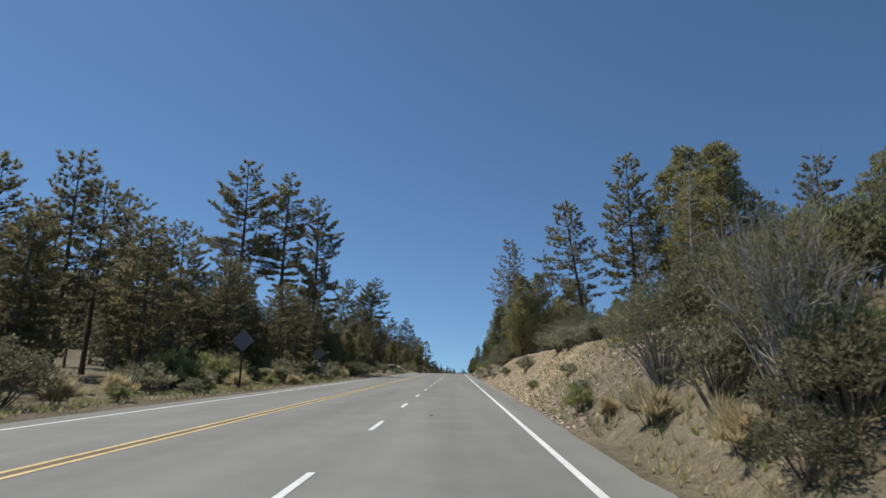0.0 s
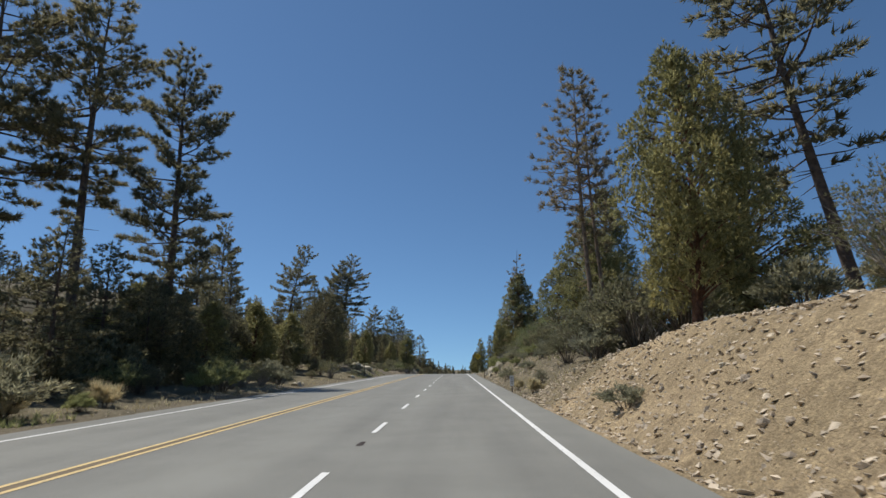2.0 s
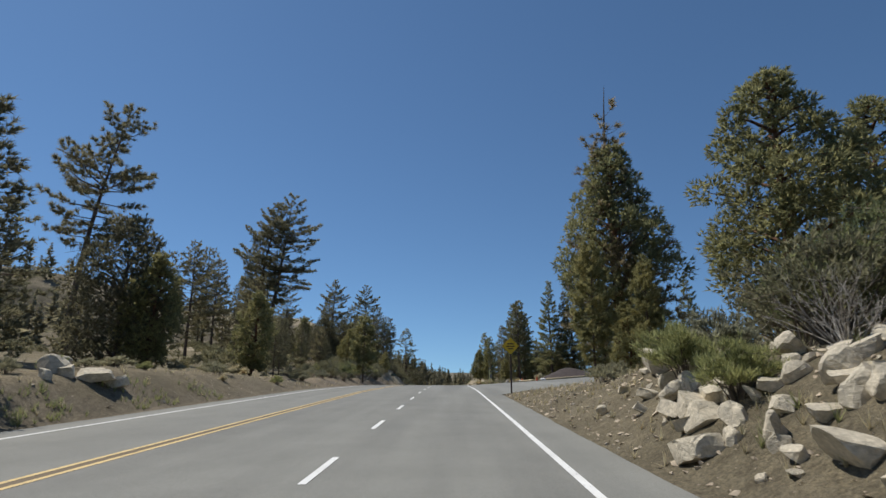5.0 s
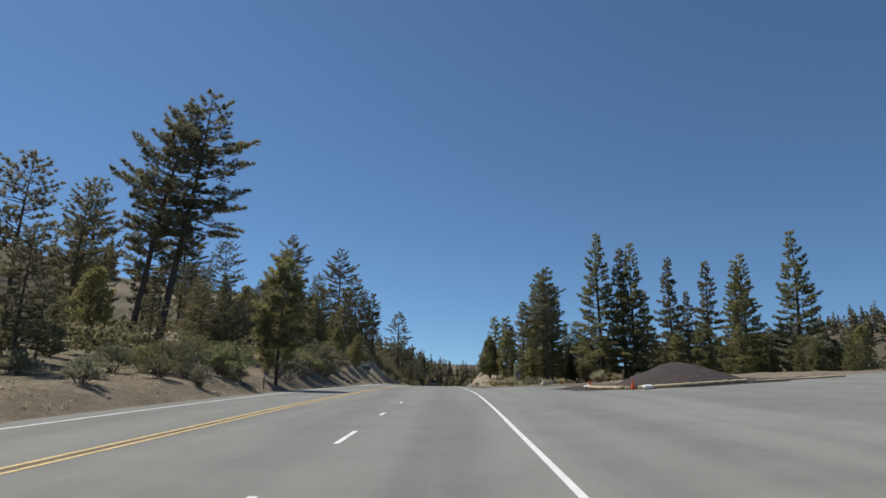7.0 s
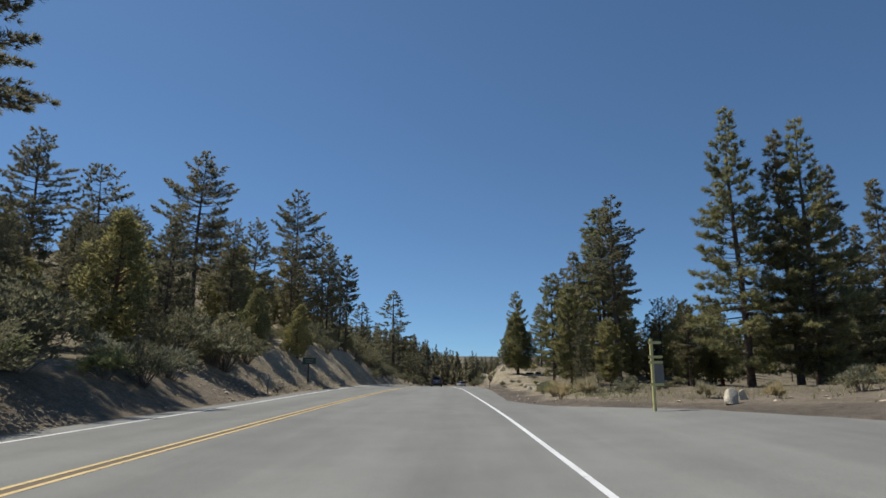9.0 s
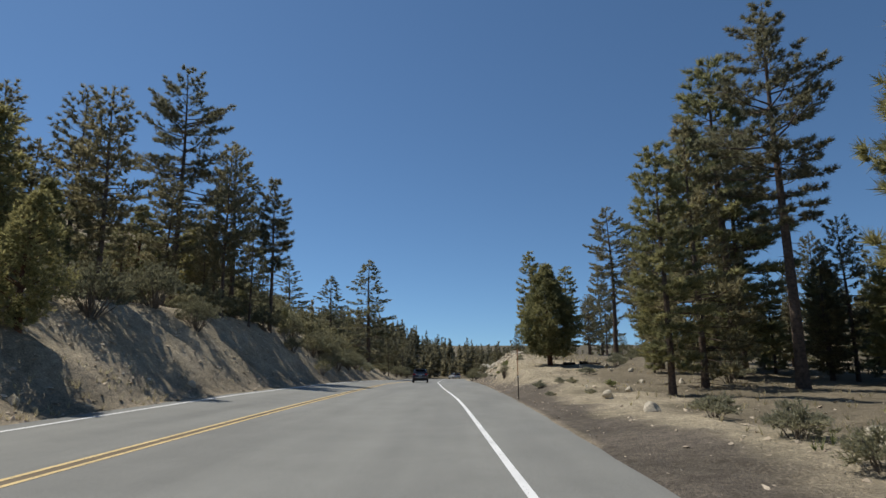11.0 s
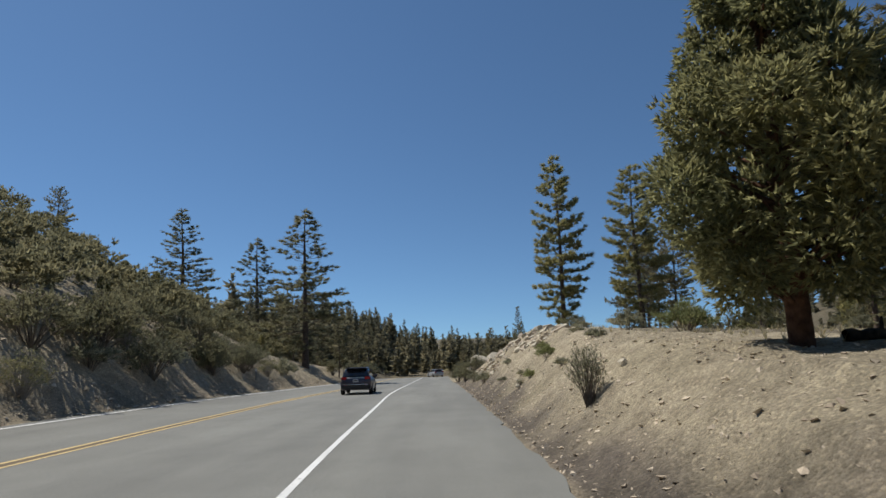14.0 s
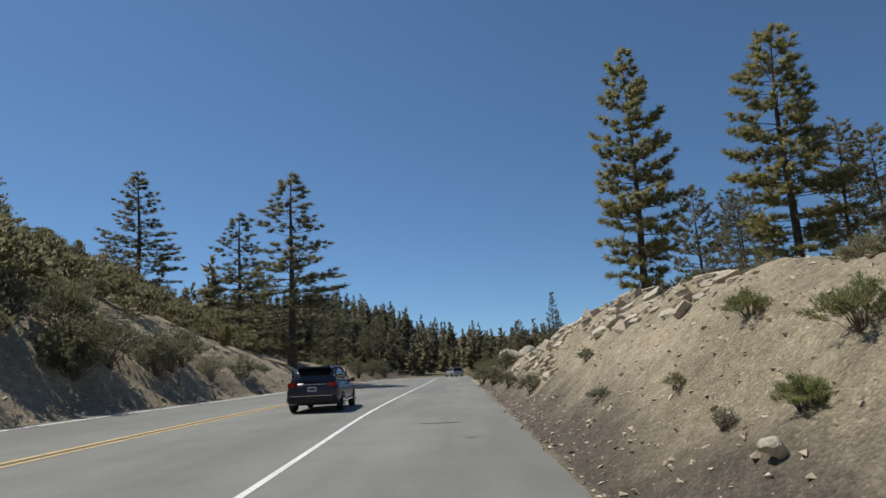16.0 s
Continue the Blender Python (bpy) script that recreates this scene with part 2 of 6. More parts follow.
M["plate"] = plate_m

# ---- the lie of the land ----
def table(text):
    """Columns of numbers: y and what goes with it."""
    return np.array([[float(v) for v in row.split()] for row in text.strip().splitlines()])


def at_y(tab, col, y):
    """Smooth value of a column at y."""
    return np.interp(y, tab[:, 0], tab[:, col])


ROAD = table("""
-300 0.00 -5.76 1.55
20 0.00 -5.76 1.55
100 0.00 -5.80 1.54
120 -0.02 -5.82 1.54
140 -0.08 -5.85 1.53
160 -0.44 -5.89 1.56
176 -0.88 -5.94 1.55
191 -1.38 -6.05 1.10
200 -1.71 -6.15 0.70
208 -2.04 -6.26 0.39
218 -2.48 -6.42 0.02
224 -2.76 -6.53 -0.19
230 -3.07 -6.65 -0.47
238 -3.49 -6.90 -1.02
247 -3.98 -7.20 -1.53
260 -4.74 -7.55 -2.04
270 -5.35 -7.72 -2.55
282 -6.14 -7.80 -2.80
300 -7.30 -8.00 -2.95
340 -9.60 -7.90 -2.75
380 -12.6 -7.40 -2.20
440 -19.0 -8.00 -3.00
600 -27.0 -20.0 -15.0
""")
RIGHT = table("""
-300 2.7 3.8 0.10
10 2.7 3.6 0.15
30 2.55 3.2 0.15
45 2.45 3.0 0.16
57 2.3 3.0 0.16
64 1.8 3.0 0.14
72 1.25 3.2 0.12
78 1.5 3.0 0.12
86 1.95 2.7 0.14
103 1.85 2.5 0.12
112 1.75 2.8 0.08
118 1.45 3.0 0.06
126 0.9 3.5 0.05
136 0.25 3.5 0.06
142 0.0 3.0 0.075
190 0.0 3.0 0.075
202 0.1 3.0 0.04
222 0.15 3.0 0.01
230 0.5 2.6 0.0
240 1.15 2.4 0.01
247 1.7 2.6 0.0
255 2.4 3.2 -0.02
263 3.1 4.0 -0.04
270 3.7 4.6 -0.05
278 3.6 4.6 -0.05
286 3.0 4.2 -0.05
295 2.4 4.0 -0.04
308 1.4 4.0 -0.03
330 0.8 5.0 -0.03
600 0.5 6.0 -0.02
""")
LEFT = table("""
-300 0.05 3.0 0.03
60 0.05 3.0 0.03
90 0.1 3.0 0.06
106 0.3 2.6 0.08
114 1.0 2.4 0.08
122 1.4 2.4 0.07
134 1.1 3.0 0.06
150 0.6 2.6 0.06
164 0.8 2.4 0.07
180 1.1 2.6 0.10
194 1.5 2.8 0.12
204 1.99 4.9 0.14
212 3.09 5.3 0.12
222 3.69 5.3 0.12
232 4.39 5.5 0.13
242 4.79 5.7 0.14
250 4.88 5.7 0.15
258 4.82 5.5 0.42
268 4.28 5.3 0.56
280 3.85 5.3 0.62
292 3.21 5.3 0.56
310 2.57 6.1 0.30
340 2.0 5.0 0.14
600 2.0 6.0 0.10
""")
PAVE = table("""
-300 2.65
8 2.40
20 2.62
134 2.70
138 5.0
141 26.0
144 44.0
171.4 44.0
172.6 9.8
178 9.3
184 9.0
190 7.0
196 3.6
201 2.0
212 2.1
230 2.25
290 2.2
300 2.0
312 1.9
330 1.9
380 2.4
600 -10.0
""")


FINE_Y = np.arange(-300, 600.5, 1.0)
_box = np.ones(11) / 11


def eased(col):
    """A road column drawn as an even curve."""
    raw = at_y(ROAD, col, FINE_Y)
    return np.convolve(np.pad(raw, 5, mode="edge"), _box, "valid")


ROAD_Z, YELLOW_X, EDGE_X = eased(1), eased(2), eased(3)


def road_z(y): return np.interp(y, FINE_Y, ROAD_Z)
def yellow_x(y): return np.interp(y, FINE_Y, YELLOW_X)
def edge_x(y): return np.interp(y, FINE_Y, EDGE_X)
def pave_r(y): return at_y(PAVE, 1, y)
def toe_r(y): return np.where(y < 300, 2.65 - 0.4 * np.clip((y - 190) / 20, 0, 1), pave_r(y) + 0.3)
def tilt_l(y): return 0.065 * np.clip((y - 198) / 30, 0, 1) * (1 - np.clip((y - 290) / 40, 0, 1))
def pave_l(y): return yellow_x(y) - np.where(y < 205, 4.9, np.maximum(4.9 - (y - 205) * 0.03, 4.3))


def bank(d, hc, dc):
    """A cut slope: foot, straight face, rounded brow."""
    u = np.clip((d - 0.35) / np.maximum(dc - 0.35, 0.1), 0, 1)
    return hc * (0.75 * u + 0.25 * u * u * (3 - 2 * u))


def land(x, y):
    """Height of the bare land, without its fine roughness."""
    x, y = np.asarray(x, float), np.asarray(y, float)
    z = road_z(y) + tilt_l(y) * np.clip(yellow_x(y) - x, 0, 6)
    d = np.maximum(x - toe_r(y), 0)
    hc, dc, sl = (at_y(RIGHT, i, y) for i in (1, 2, 3))
    past = np.clip(d - dc * np.clip(hc * 4, 0, 1), 0, 26)
    z = z + bank(d, hc, dc) + sl * past
    d = np.maximum(pave_l(y) - x, 0)
    hc, dc, sl = (at_y(LEFT, i, y) for i in (1, 2, 3))
    z = z + bank(d, hc, dc) + sl * np.clip(d - dc, 0, 30)
    # far slopes: a wooded ridge across the valley, others off to the sides
    far = np.clip((y - 376) / 45, 0, 1)
    z = z + far * 17 * np.exp(-((x + 50) / 56) ** 2 - ((y - 440) / 60) ** 2)
    z = z + np.clip((x - 60) / 60, 0, 1) * 40 * np.exp(-((x - 230) / 120) ** 2 - ((y - 430) / 140) ** 2)
    z = z + np.clip((-60 - x) / 60, 0, 1) * 30 * np.exp(-((x + 240) / 150) ** 2 - ((y - 330) / 120) ** 2)
    return z


def ground_z(x, y):
    return float(land(np.array([x]), np.array([y]))[0])


def soil(x, y, rough):
    """Colour of the bare soil, in places with tree shade put into it."""
    tan, pale, ochre = np.array((0.32, 0.27, 0.195)), np.array((0.358, 0.318, 0.240)), np.array((0.338, 0.272, 0.180))
    grey, dark, olive = np.array((0.22, 0.19, 0.15)), np.array((0.135, 0.119, 0.101)), np.array((0.18, 0.165, 0.105))
    c = tan
    dr, dl = x - pave_r(y), pave_l(y) - x
    if dr > 0:
        w = min(max((y - 18) / 8, 0), 1) * min(max((72 - y) / 8, 0), 1) * min(max((5.5 - dr) / 2, 0), 1)
        c = grey * (1 - w) + ochre * w
        if y < 14:
            c = c * 0.45 + olive * 0.55
        if y > 195:
            w = min((y - 195) / 20, 1)
            c = c * (1 - w) + pale * w
            # beyond the brow: grass litter, with dappled tree shade put into the colour
            brow = 5.2 + 3.3 * min(max((y - 236) / 10, 0), 1)
            w = min(max((x - brow - rough * 2) / 3, 0), 1)
            c = c * (1 - w) + (grey * 0.6 + olive * 0.27) * w
        if 63 < y < 140:
            c = (c * 0.5 + olive * 0.5) * 0.80
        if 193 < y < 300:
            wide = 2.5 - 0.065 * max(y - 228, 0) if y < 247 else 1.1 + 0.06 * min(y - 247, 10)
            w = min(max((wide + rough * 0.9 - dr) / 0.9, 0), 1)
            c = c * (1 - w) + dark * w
        if 150 < y < 193:
            w = min(max((3.0 + rough * 2.5 - dr) / 1.5, 0), 1)
            c = c * (1 - w) + dark * w
    else:
        c = grey * 0.5 + tan * 0.5
        if y < 112:
            c = c * 0.35 + olive * 0.65
        elif y < 150:
            c = c * 0.6 + olive * 0.4
        elif y > 205:
            w = min((y - 205) / 15, 1)
            c = c * (1 - w) + (pale * 0.72 + tan * 0.28) * w
        # left ground dimmed: shade under the uphill trees put into the soil colour
        if y < 205:
            c = c * 0.84
        if 140 < y < 205 and dl > 3:
            w = min((dl - 3) / 3, 1) * 0.5
            c = c * (1 - w) + olive * w
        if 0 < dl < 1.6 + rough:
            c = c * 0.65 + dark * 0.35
    w = min(max((y - 322) / 20, (abs(x) - 50) / 40, 0), 1)
    c = c * (1 - w) + (c * 0.4 + olive * 0.35 + grey * 0.25) * 0.62 * w
    return c * (1 + 0.18 * rough)


def steps(*spans):
    """Even steps over spans of (start, end, step)."""
    out = []
    for a, b, s in spans:
        out += list(np.arange(a, b - 1e-6, s))
    return out + [spans[-1][1]]


GRID = {}


def surf(x, y):
    """Height of the finished ground, with its roughness."""
    xs, ys, z = GRID["x"], GRID["y"], GRID["z"]
    i = int(min(max(np.searchsorted(xs, x) - 1, 0), len(xs) - 2))
    j = int(min(max(np.searchsorted(ys, y) - 1, 0), len(ys) - 2))
    u, v = (x - xs[i]) / (xs[i + 1] - xs[i]), (y - ys[j]) / (ys[j + 1] - ys[j])
    return float((z[j, i] * (1 - u) + z[j, i + 1] * u) * (1 - v) + (z[j + 1, i] * (1 - u) + z[j + 1, i + 1] * u) * v)


def build_ground():
    xs = steps((-1600, -400, 240), (-400, -120, 20), (-120, -40, 5), (-40, -22, 1.2), (-22, -10, 0.45), (-10, 1.5, 2.3),
               (1.5, 10, 0.3), (10, 26, 1.0), (26, 60, 2.5), (60, 140, 8), (140, 400, 20), (400, 1600, 240))
    ys = steps((-300, -40, 52), (-40, -2, 4), (-2, 135, 0.7), (135, 200, 0.9), (200, 312, 0.6), (312, 420, 4),
               (420, 800, 16), (800, 3000, 220))
    xs, ys = np.array(xs), np.array(ys)
    gx, gy = np.meshgrid(xs, ys)
    gz = land(gx, gy)
    nx, ny = len(xs), len(ys)
    cols = np.ones((ny * nx, 4))
    k = 0
    for j in range(ny):
        y = ys[j]
        pr, pl = float(pave_r(y)), float(pave_l(y))
        for i in range(nx):
            x = xs[i]
            r = noise.noise((x * 0.35, y * 0.35, 3.0)) + 0.5 * noise.noise((x * 1.1, y * 1.1, 7.0))
            off = max(x - pr, pl - x)
            if off <= 0.05:
                gz[j, i] -= 0.12 if off < -0.6 else 0.05
            else:
                w = min(off / 1.5, 1.0)
                a = 0.13 if abs(x) < 60 else 0.8
                gz[j, i] += w * a * r
                fine = noise.noise((x * 2.3, y * 2.3, 1.0))
                gz[j, i] += w * 0.06 * fine
                if x < pl and 200 < y < 305 and off < 6:
                    # runnels down the cut
                    g = abs(noise.noise((y * 0.62 + off * 0.25, off * 0.1, 11.0)))
                    gz[j, i] += min(off / 0.8, 1) * min((6 - off) / 3.5, 1) * (0.55 * min(g * 2.2, 1) - 0.26) + 0.10 * noise.noise((y * 1.6, off * 0.9, 15.0))
                if x > pr and 240 < y < 300 and 0.8 < off < 6:
                    g = abs(noise.noise((y * 0.5, off * 0.15, 21.0)))
                    gz[j, i] += 0.35 * g - 0.1 + 0.13 * noise.noise((y * 0.22 + x * 0.1, off * 2.1, 41.0))
                if x > pr and 20 < y < 70 and 0.6 < off < 4.5:
                    g = noise.noise((x * 1.7, y * 1.3, 31.0))
                    gz[j, i] += 0.16 * abs(g)
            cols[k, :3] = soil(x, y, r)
            k += 1
    GRID.update(x=xs, y=ys, z=gz)
    me = bpy.data.meshes.new("ground")
    v = np.stack([gx.ravel(), gy.ravel(), gz.ravel()], 1)
    idx = np.arange(ny * nx).reshape(ny, nx)
    f = np.stack([idx[:-1, :-1].ravel(), idx[:-1, 1:].ravel(), idx[1:, 1:].ravel(), idx[1:, :-1].ravel()], 1)
    me.from_pydata(v.tolist(), [], f.tolist())
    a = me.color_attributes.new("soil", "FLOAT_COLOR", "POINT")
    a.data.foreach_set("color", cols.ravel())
    me.polygons.foreach_set("use_smooth", [True] * len(me.polygons))
    me.materials.append(M["ground"])
    return tagged(new("ground", me), "sandy mountain ground with cut road banks", "ground", kind="structure")


def strip(name, left, right, ys, lift, mat, parent=None, cols=2):
    """A ribbon between two lines along the road."""
    v, f = [], []
    for y in ys:
        a, b = float(left(y)), float(right(y))
        for c in range(cols):
            x = a + (b - a) * c / (cols - 1)
            v.append((x, y, ground_z(x, y) + lift))
    for j in range(len(ys) - 1):
        for c in range(cols - 1):
            o = j * cols + c
            f.append((o, o + 1, o + 1 + cols, o + cols))
    me = bpy.data.meshes.new(name)
    me.from_pydata(v, [], f)
    me.materials.append(mat)
    ob = new(name, me)
    ob.parent = parent
    return ob


def build_road():
    ys = steps((-60, 130, 1.0), (130, 205, 0.5), (205, 240, 1.0), (240, 300, 0.4), (300, 330, 1.0), (330, 372, 3))

    def rag(y): return (0.10 * noise.noise((y * 0.8, 4.0, 0)) + 0.07 * noise.noise((y * 3.1, 9.0, 0))) * (1.0 if y < 230 else 1.5)
    v, f = [], []
    for y in ys:
        a, b = float(pave_l(y)) + rag(y + 900), float(pave_r(y)) + rag(y)
        yel, toe = float(yellow_x(y)), min(float(toe_r(y)), b - 0.02)
        cols = [a, (a + yel) / 2, yel, yel + (toe - yel) * 0.33, yel + (toe - yel) * 0.67, toe]
        far = min(toe + 26, max(b * 0.75, toe + 0.01))
        cols += [toe + (far - toe) * k / 4 for k in (1, 2, 3, 4)] + [b]
        v += [(x, y, ground_z(x, y)) for x in cols]
        n = len(cols)
    for j in range(len(ys) - 1):
        for c in range(n - 1):
            o = j * n + c
            f.append((o, o + 1, o + 1 + n, o + n))
    me = bpy.data.meshes.new("road")
    me.from_pydata(v, [], f)
    me.materials.append(M["asphalt"])
    road = tagged(new("road", me), "grey weathered asphalt mountain highway", "road", kind="structure")
    half = 0.052
    for k in (-0.275, 0.02):
        ob = strip("center_line", lambda y: yellow_x(y) + k - half, lambda y: yellow_x(y) + k + half, ys, 0.005, M["yellow_paint"], road)
        tagged(ob, "worn double yellow centre line stripe")
    ob = strip("center_gap", lambda y: yellow_x(y) - 0.215, lambda y: yellow_x(y) - 0.04, ys, 0.003, M["worn_tint"], road)
    tagged(ob, "brown stained strip between the yellow stripes")
    ob = strip("edge_line", lambda y: edge_x(y) - 0.05, lambda y: edge_x(y) + 0.075, ys, 0.005, M["white_paint"], road)
    tagged(ob, "white painted edge line")
    ob = strip("edge_line", lambda y: yellow_x(y) - 3.95, lambda y: yellow_x(y) - 3.82, ys, 0.005, M["white_paint"], road)
    tagged(ob, "white painted edge line")
    for i in range(-3, 23):
        y0 = float(np.interp(i, (-3, 0, 4, 7, 22), (-9.0, 13.0, 42.2, 62.5, 161.3)))
        f = lambda y: yellow_x(y) + 3.66
        worn = i in (21, 22)
        strip("lane_dash", lambda y: f(y) - 0.05, lambda y: f(y) + 0.065, [y0, y0 + (0.5 if worn else 1.1), y0 + (1.0 if worn else 2.2)], 0.006, M["white_paint"], road)
    # tar seals and cracks in the surface
    rnd = random.Random(5)
    for x, y, w, h in ((0.14, 266.6, 2.0, 0.12), (1.0, 263.3, 0.55, 0.06), (-0.45, 270.6, 1.5, 0.06), (-0.9, 17.2, 0.25, 0.35), (-2.0, 98.5, 0.3, 0.4), (-2.1, 54.0, 0.25, 0.5)):
        me = bpy.data.meshes.new("tar_patch")
        pts = [(x + w * 0.32 * math.cos(a) * rnd.uniform(0.7, 1.1), y + h * 0.7 * math.sin(a) * rnd.uniform(0.6, 1.1)) for a in np.linspace(0, 6.28, 13)[:-1]]
        me.from_pydata([(px, py, ground_z(px, py) + 0.004) for px, py in pts], [], [tuple(range(12))])
        me.materials.append(M["cinder"])
        new("tar_patch", me).parent = road
    return road


ground, road = build_ground(), build_road()

# ---- plants ----
class Soup:
    """Gathers triangles and quads for one mesh."""

    def __init__(self):
        self.v, self.f, self.n = [], [], 0

    def add(self, v, f):
        self.v.append(np.asarray(v, float))
        self.f += [tuple(int(i) + self.n for i in q) for q in f]
        self.n += len(v)

    def tube(self, pts, radii, sides=6):
        pts = [Vector(p) for p in pts]
        rings, faces = [], []
        for i, p in enumerate(pts):
            d = (pts[min(i + 1, len(pts) - 1)] - pts[max(i - 1, 0)]).normalized()
            a = d.orthogonal().normalized() if abs(d.z) < 0.9 else Vector((1, 0, 0))
            b = d.cross(a).normalized()
            a = b.cross(d)
            for k in range(sides):
                t = 2 * math.pi * k / sides
                rings.append(p + (a * math.cos(t) + b * math.sin(t)) * radii[i])
        for i in range(len(pts) - 1):
            for k in range(sides):
                o, q = i * sides, (k + 1) % sides
                faces.append((o + k, o + q, o + sides + q, o + sides + k))
        self.add([tuple(r) for r in rings], faces)

    def blades(self, centers, axes, count, length, width, spread, rng, rise=0.25):
        """Slim leaves that fan out of each centre."""
        c = np.repeat(np.asarray(centers, float), count, 0)
        d = np.repeat(np.asarray(axes, float), count, 0) + rng.normal(0, spread, c.shape)
        d[:, 2] += rise
        d /= np.linalg.norm(d, axis=1)[:, None] + 1e-9
        s = np.cross(d, rng.normal(0, 1, c.shape))
        s /= np.linalg.norm(s, axis=1)[:, None] + 1e-9
        ln = length * rng.uniform(0.65, 1.25, (len(c), 1))
        w = width * rng.uniform(0.7, 1.3, (len(c), 1))
        v = np.stack([c + s * w, c - s * w, c + d * ln], 1).reshape(-1, 3)
        base = np.arange(len(c)) * 3 + self.n
        self.f += [(int(b), int(b) + 1, int(b) + 2) for b in base]
        self.v.append(v)
        self.n += len(v)

    def mesh(self, name, mat, smooth=False):
        me = bpy.data.meshes.new(name)
        me.from_pydata(np.concatenate(self.v).tolist() if self.v else [], [], self.f)
        me.materials.append(mat)
        if smooth:
            me.polygons.foreach_set("use_smooth", [True] * len(me.polygons))
        return me


def thing(name, parts, label="", category="", group="", kind=""):
    """An empty with one mesh for each part."""
    e = new(name)
    for pname, me in parts:
        o = new(pname, me)
        o.parent = e
    return tagged(e, label, category, group, kind)


def conifer(seed, H, cb, r, style, dens=1.0, tuft=0.36, wide=0.026, lean=0.0, leaf="pine", bark="bark", trunk_r=None, bare_top=0.0, blades=12, dead=8, per=5, twigs=2.9, fine=False, droop=0.0):
    """A conifer H metres high: bent tapered trunk, limbs in loose whorls, side twigs that end in needle tufts."""
    rng, rnd = np.random.default_rng(seed), random.Random(seed)
    wood, crown = Soup(), Soup()
    tr = trunk_r or H * 0.0135
    ph = rnd.uniform(0, 6.28)

    def axis(z):
        u = z / H
        return Vector((lean * H * u * u + 0.012 * H * math.sin(u * 5 + ph) * u, 0.01 * H * math.sin(u * 4 + ph * 2) * u, z))
    zs = np.linspace(-0.4, H, 14)
    wood.tube([axis(max(z, 0)) + Vector((0, 0, min(z, 0))) for z in zs],
              [tr * (1.28 if z <= 0 else 1) * max(1 - max(z, 0) / H, 0.02) ** 0.8 for z in zs], 9)
    # short dead stubs below the crown
    for _ in range(dead):
        z = H * rnd.uniform(cb * 0.35, cb)
        a = rnd.uniform(0, 6.28)
        p = axis(z)
        L = rnd.uniform(0.06, 0.2) * r * 2
        wood.tube([p, p + Vector((math.cos(a) * L, math.sin(a) * L, -0.1 * L))], [0.035, 0.008], 4)
    z = H * cb
    cen, axs = [], []
    while z < H * 0.985:
        u = max((z / H - cb) / (1 - cb), 0.0)
        if style == "cone":
            env = (1 - u) ** 0.85 * min(1, 0.45 + u * 4)
        elif style == "pine":
            env = min(1, 0.4 + 2.0 * u) * (1 - u ** 2.2) ** 0.75
        else:
            env = min(1, 0.35 + 2.2 * u) * (1 - u) ** 0.55
        n = rnd.choice((2, 3, 3, 4))
        a0 = rnd.uniform(0, 6.28)
        for k in range(n):
            a = a0 + 2 * math.pi * k / n + rnd.uniform(-0.5, 0.5)
            L = max(r * env * rnd.choice((0.5, 0.8, 0.95, 1.0, 1.15)) * rnd.uniform(0.85, 1.1), 0.25)
            slope = (-0.22 + 0.75 * u) * (1 if style != "cone" else 0.7) + rnd.uniform(-0.16, 0.16) - droop
            p = axis(z + rnd.uniform(-0.3, 0.3))
            h = Vector((math.cos(a), math.sin(a), 0))
            tip = p + h * L + Vector((0, 0, slope * L + 0.14 * L))
            m1 = p + h * L * 0.45 + Vector((0, 0, slope * L * 0.35))
            if L > 0.5:
                wood.tube([p, m1, tip], [max(0.018, L * 0.019), max(0.012, L * 0.012), 0.008], 4)
            if u > 1 - bare_top and rnd.random() < 0.75:
                continue
            side = Vector((-h.y, h.x, 0))
            nt_ = max(2, int(L * twigs * dens))
            for q in range(nt_):
                s = 0.30 + 0.70 * (q + rnd.random()) / nt_
                b = m1.lerp(tip, (s - 0.45) / 0.55) if s > 0.45 else p.lerp(m1, s / 0.45)
                sg = 1 if (q + k) % 2 else -1
                tl = max(0.30, 0.42 * L * (1.15 - s) * rnd.uniform(0.6, 1.2))
                d = (h * rnd.uniform(0.45, 1.0) + side * sg * rnd.uniform(0.3, 1.0) + Vector((0, 0, rnd.uniform(-0.1, 0.45) + 0.3 * u - droop))).normalized()
                if q == nt_ - 1:
                    b, d, tl = tip - h * 0.2, (h + Vector((0, 0, 0.4))).normalized(), 0.35
                e = b + d * tl
                if fine and tl > 0.45:
                    wood.tube([b, e], [0.012, 0.005], 3)
                for w in range(per):
                    f = 1.0 - 0.62 * (w + rnd.random() * 0.7) / per * min(1.0, tl / 0.6)
                    j = 0.16 * min(tl, 0.8)
                    cen.append(b.lerp(e, f) + Vector((rnd.gauss(0, j), rnd.gauss(0, j), rnd.gauss(0, j * 0.6))))
                    axs.append(d + Vector((0, 0, 0.15)))
        z += H * (0.024 if style == "cone" else 0.025) * rnd.uniform(0.6, 1.4) / max(dens, 0.6) ** 0.5
    if bare_top == 0:
        for q in range(8):
            cen.append(axis(H * (1 - 0.010 * q)))
            axs.append(Vector((rnd.gauss(0, 0.5), rnd.gauss(0, 0.5), 1)))
    crown.blades(cen, axs, blades, tuft, wide, 0.62, rng)
    return [("trunk", wood.mesh("trunk", M[bark], True)), ("crown", crown.mesh("crown", M[leaf]))]


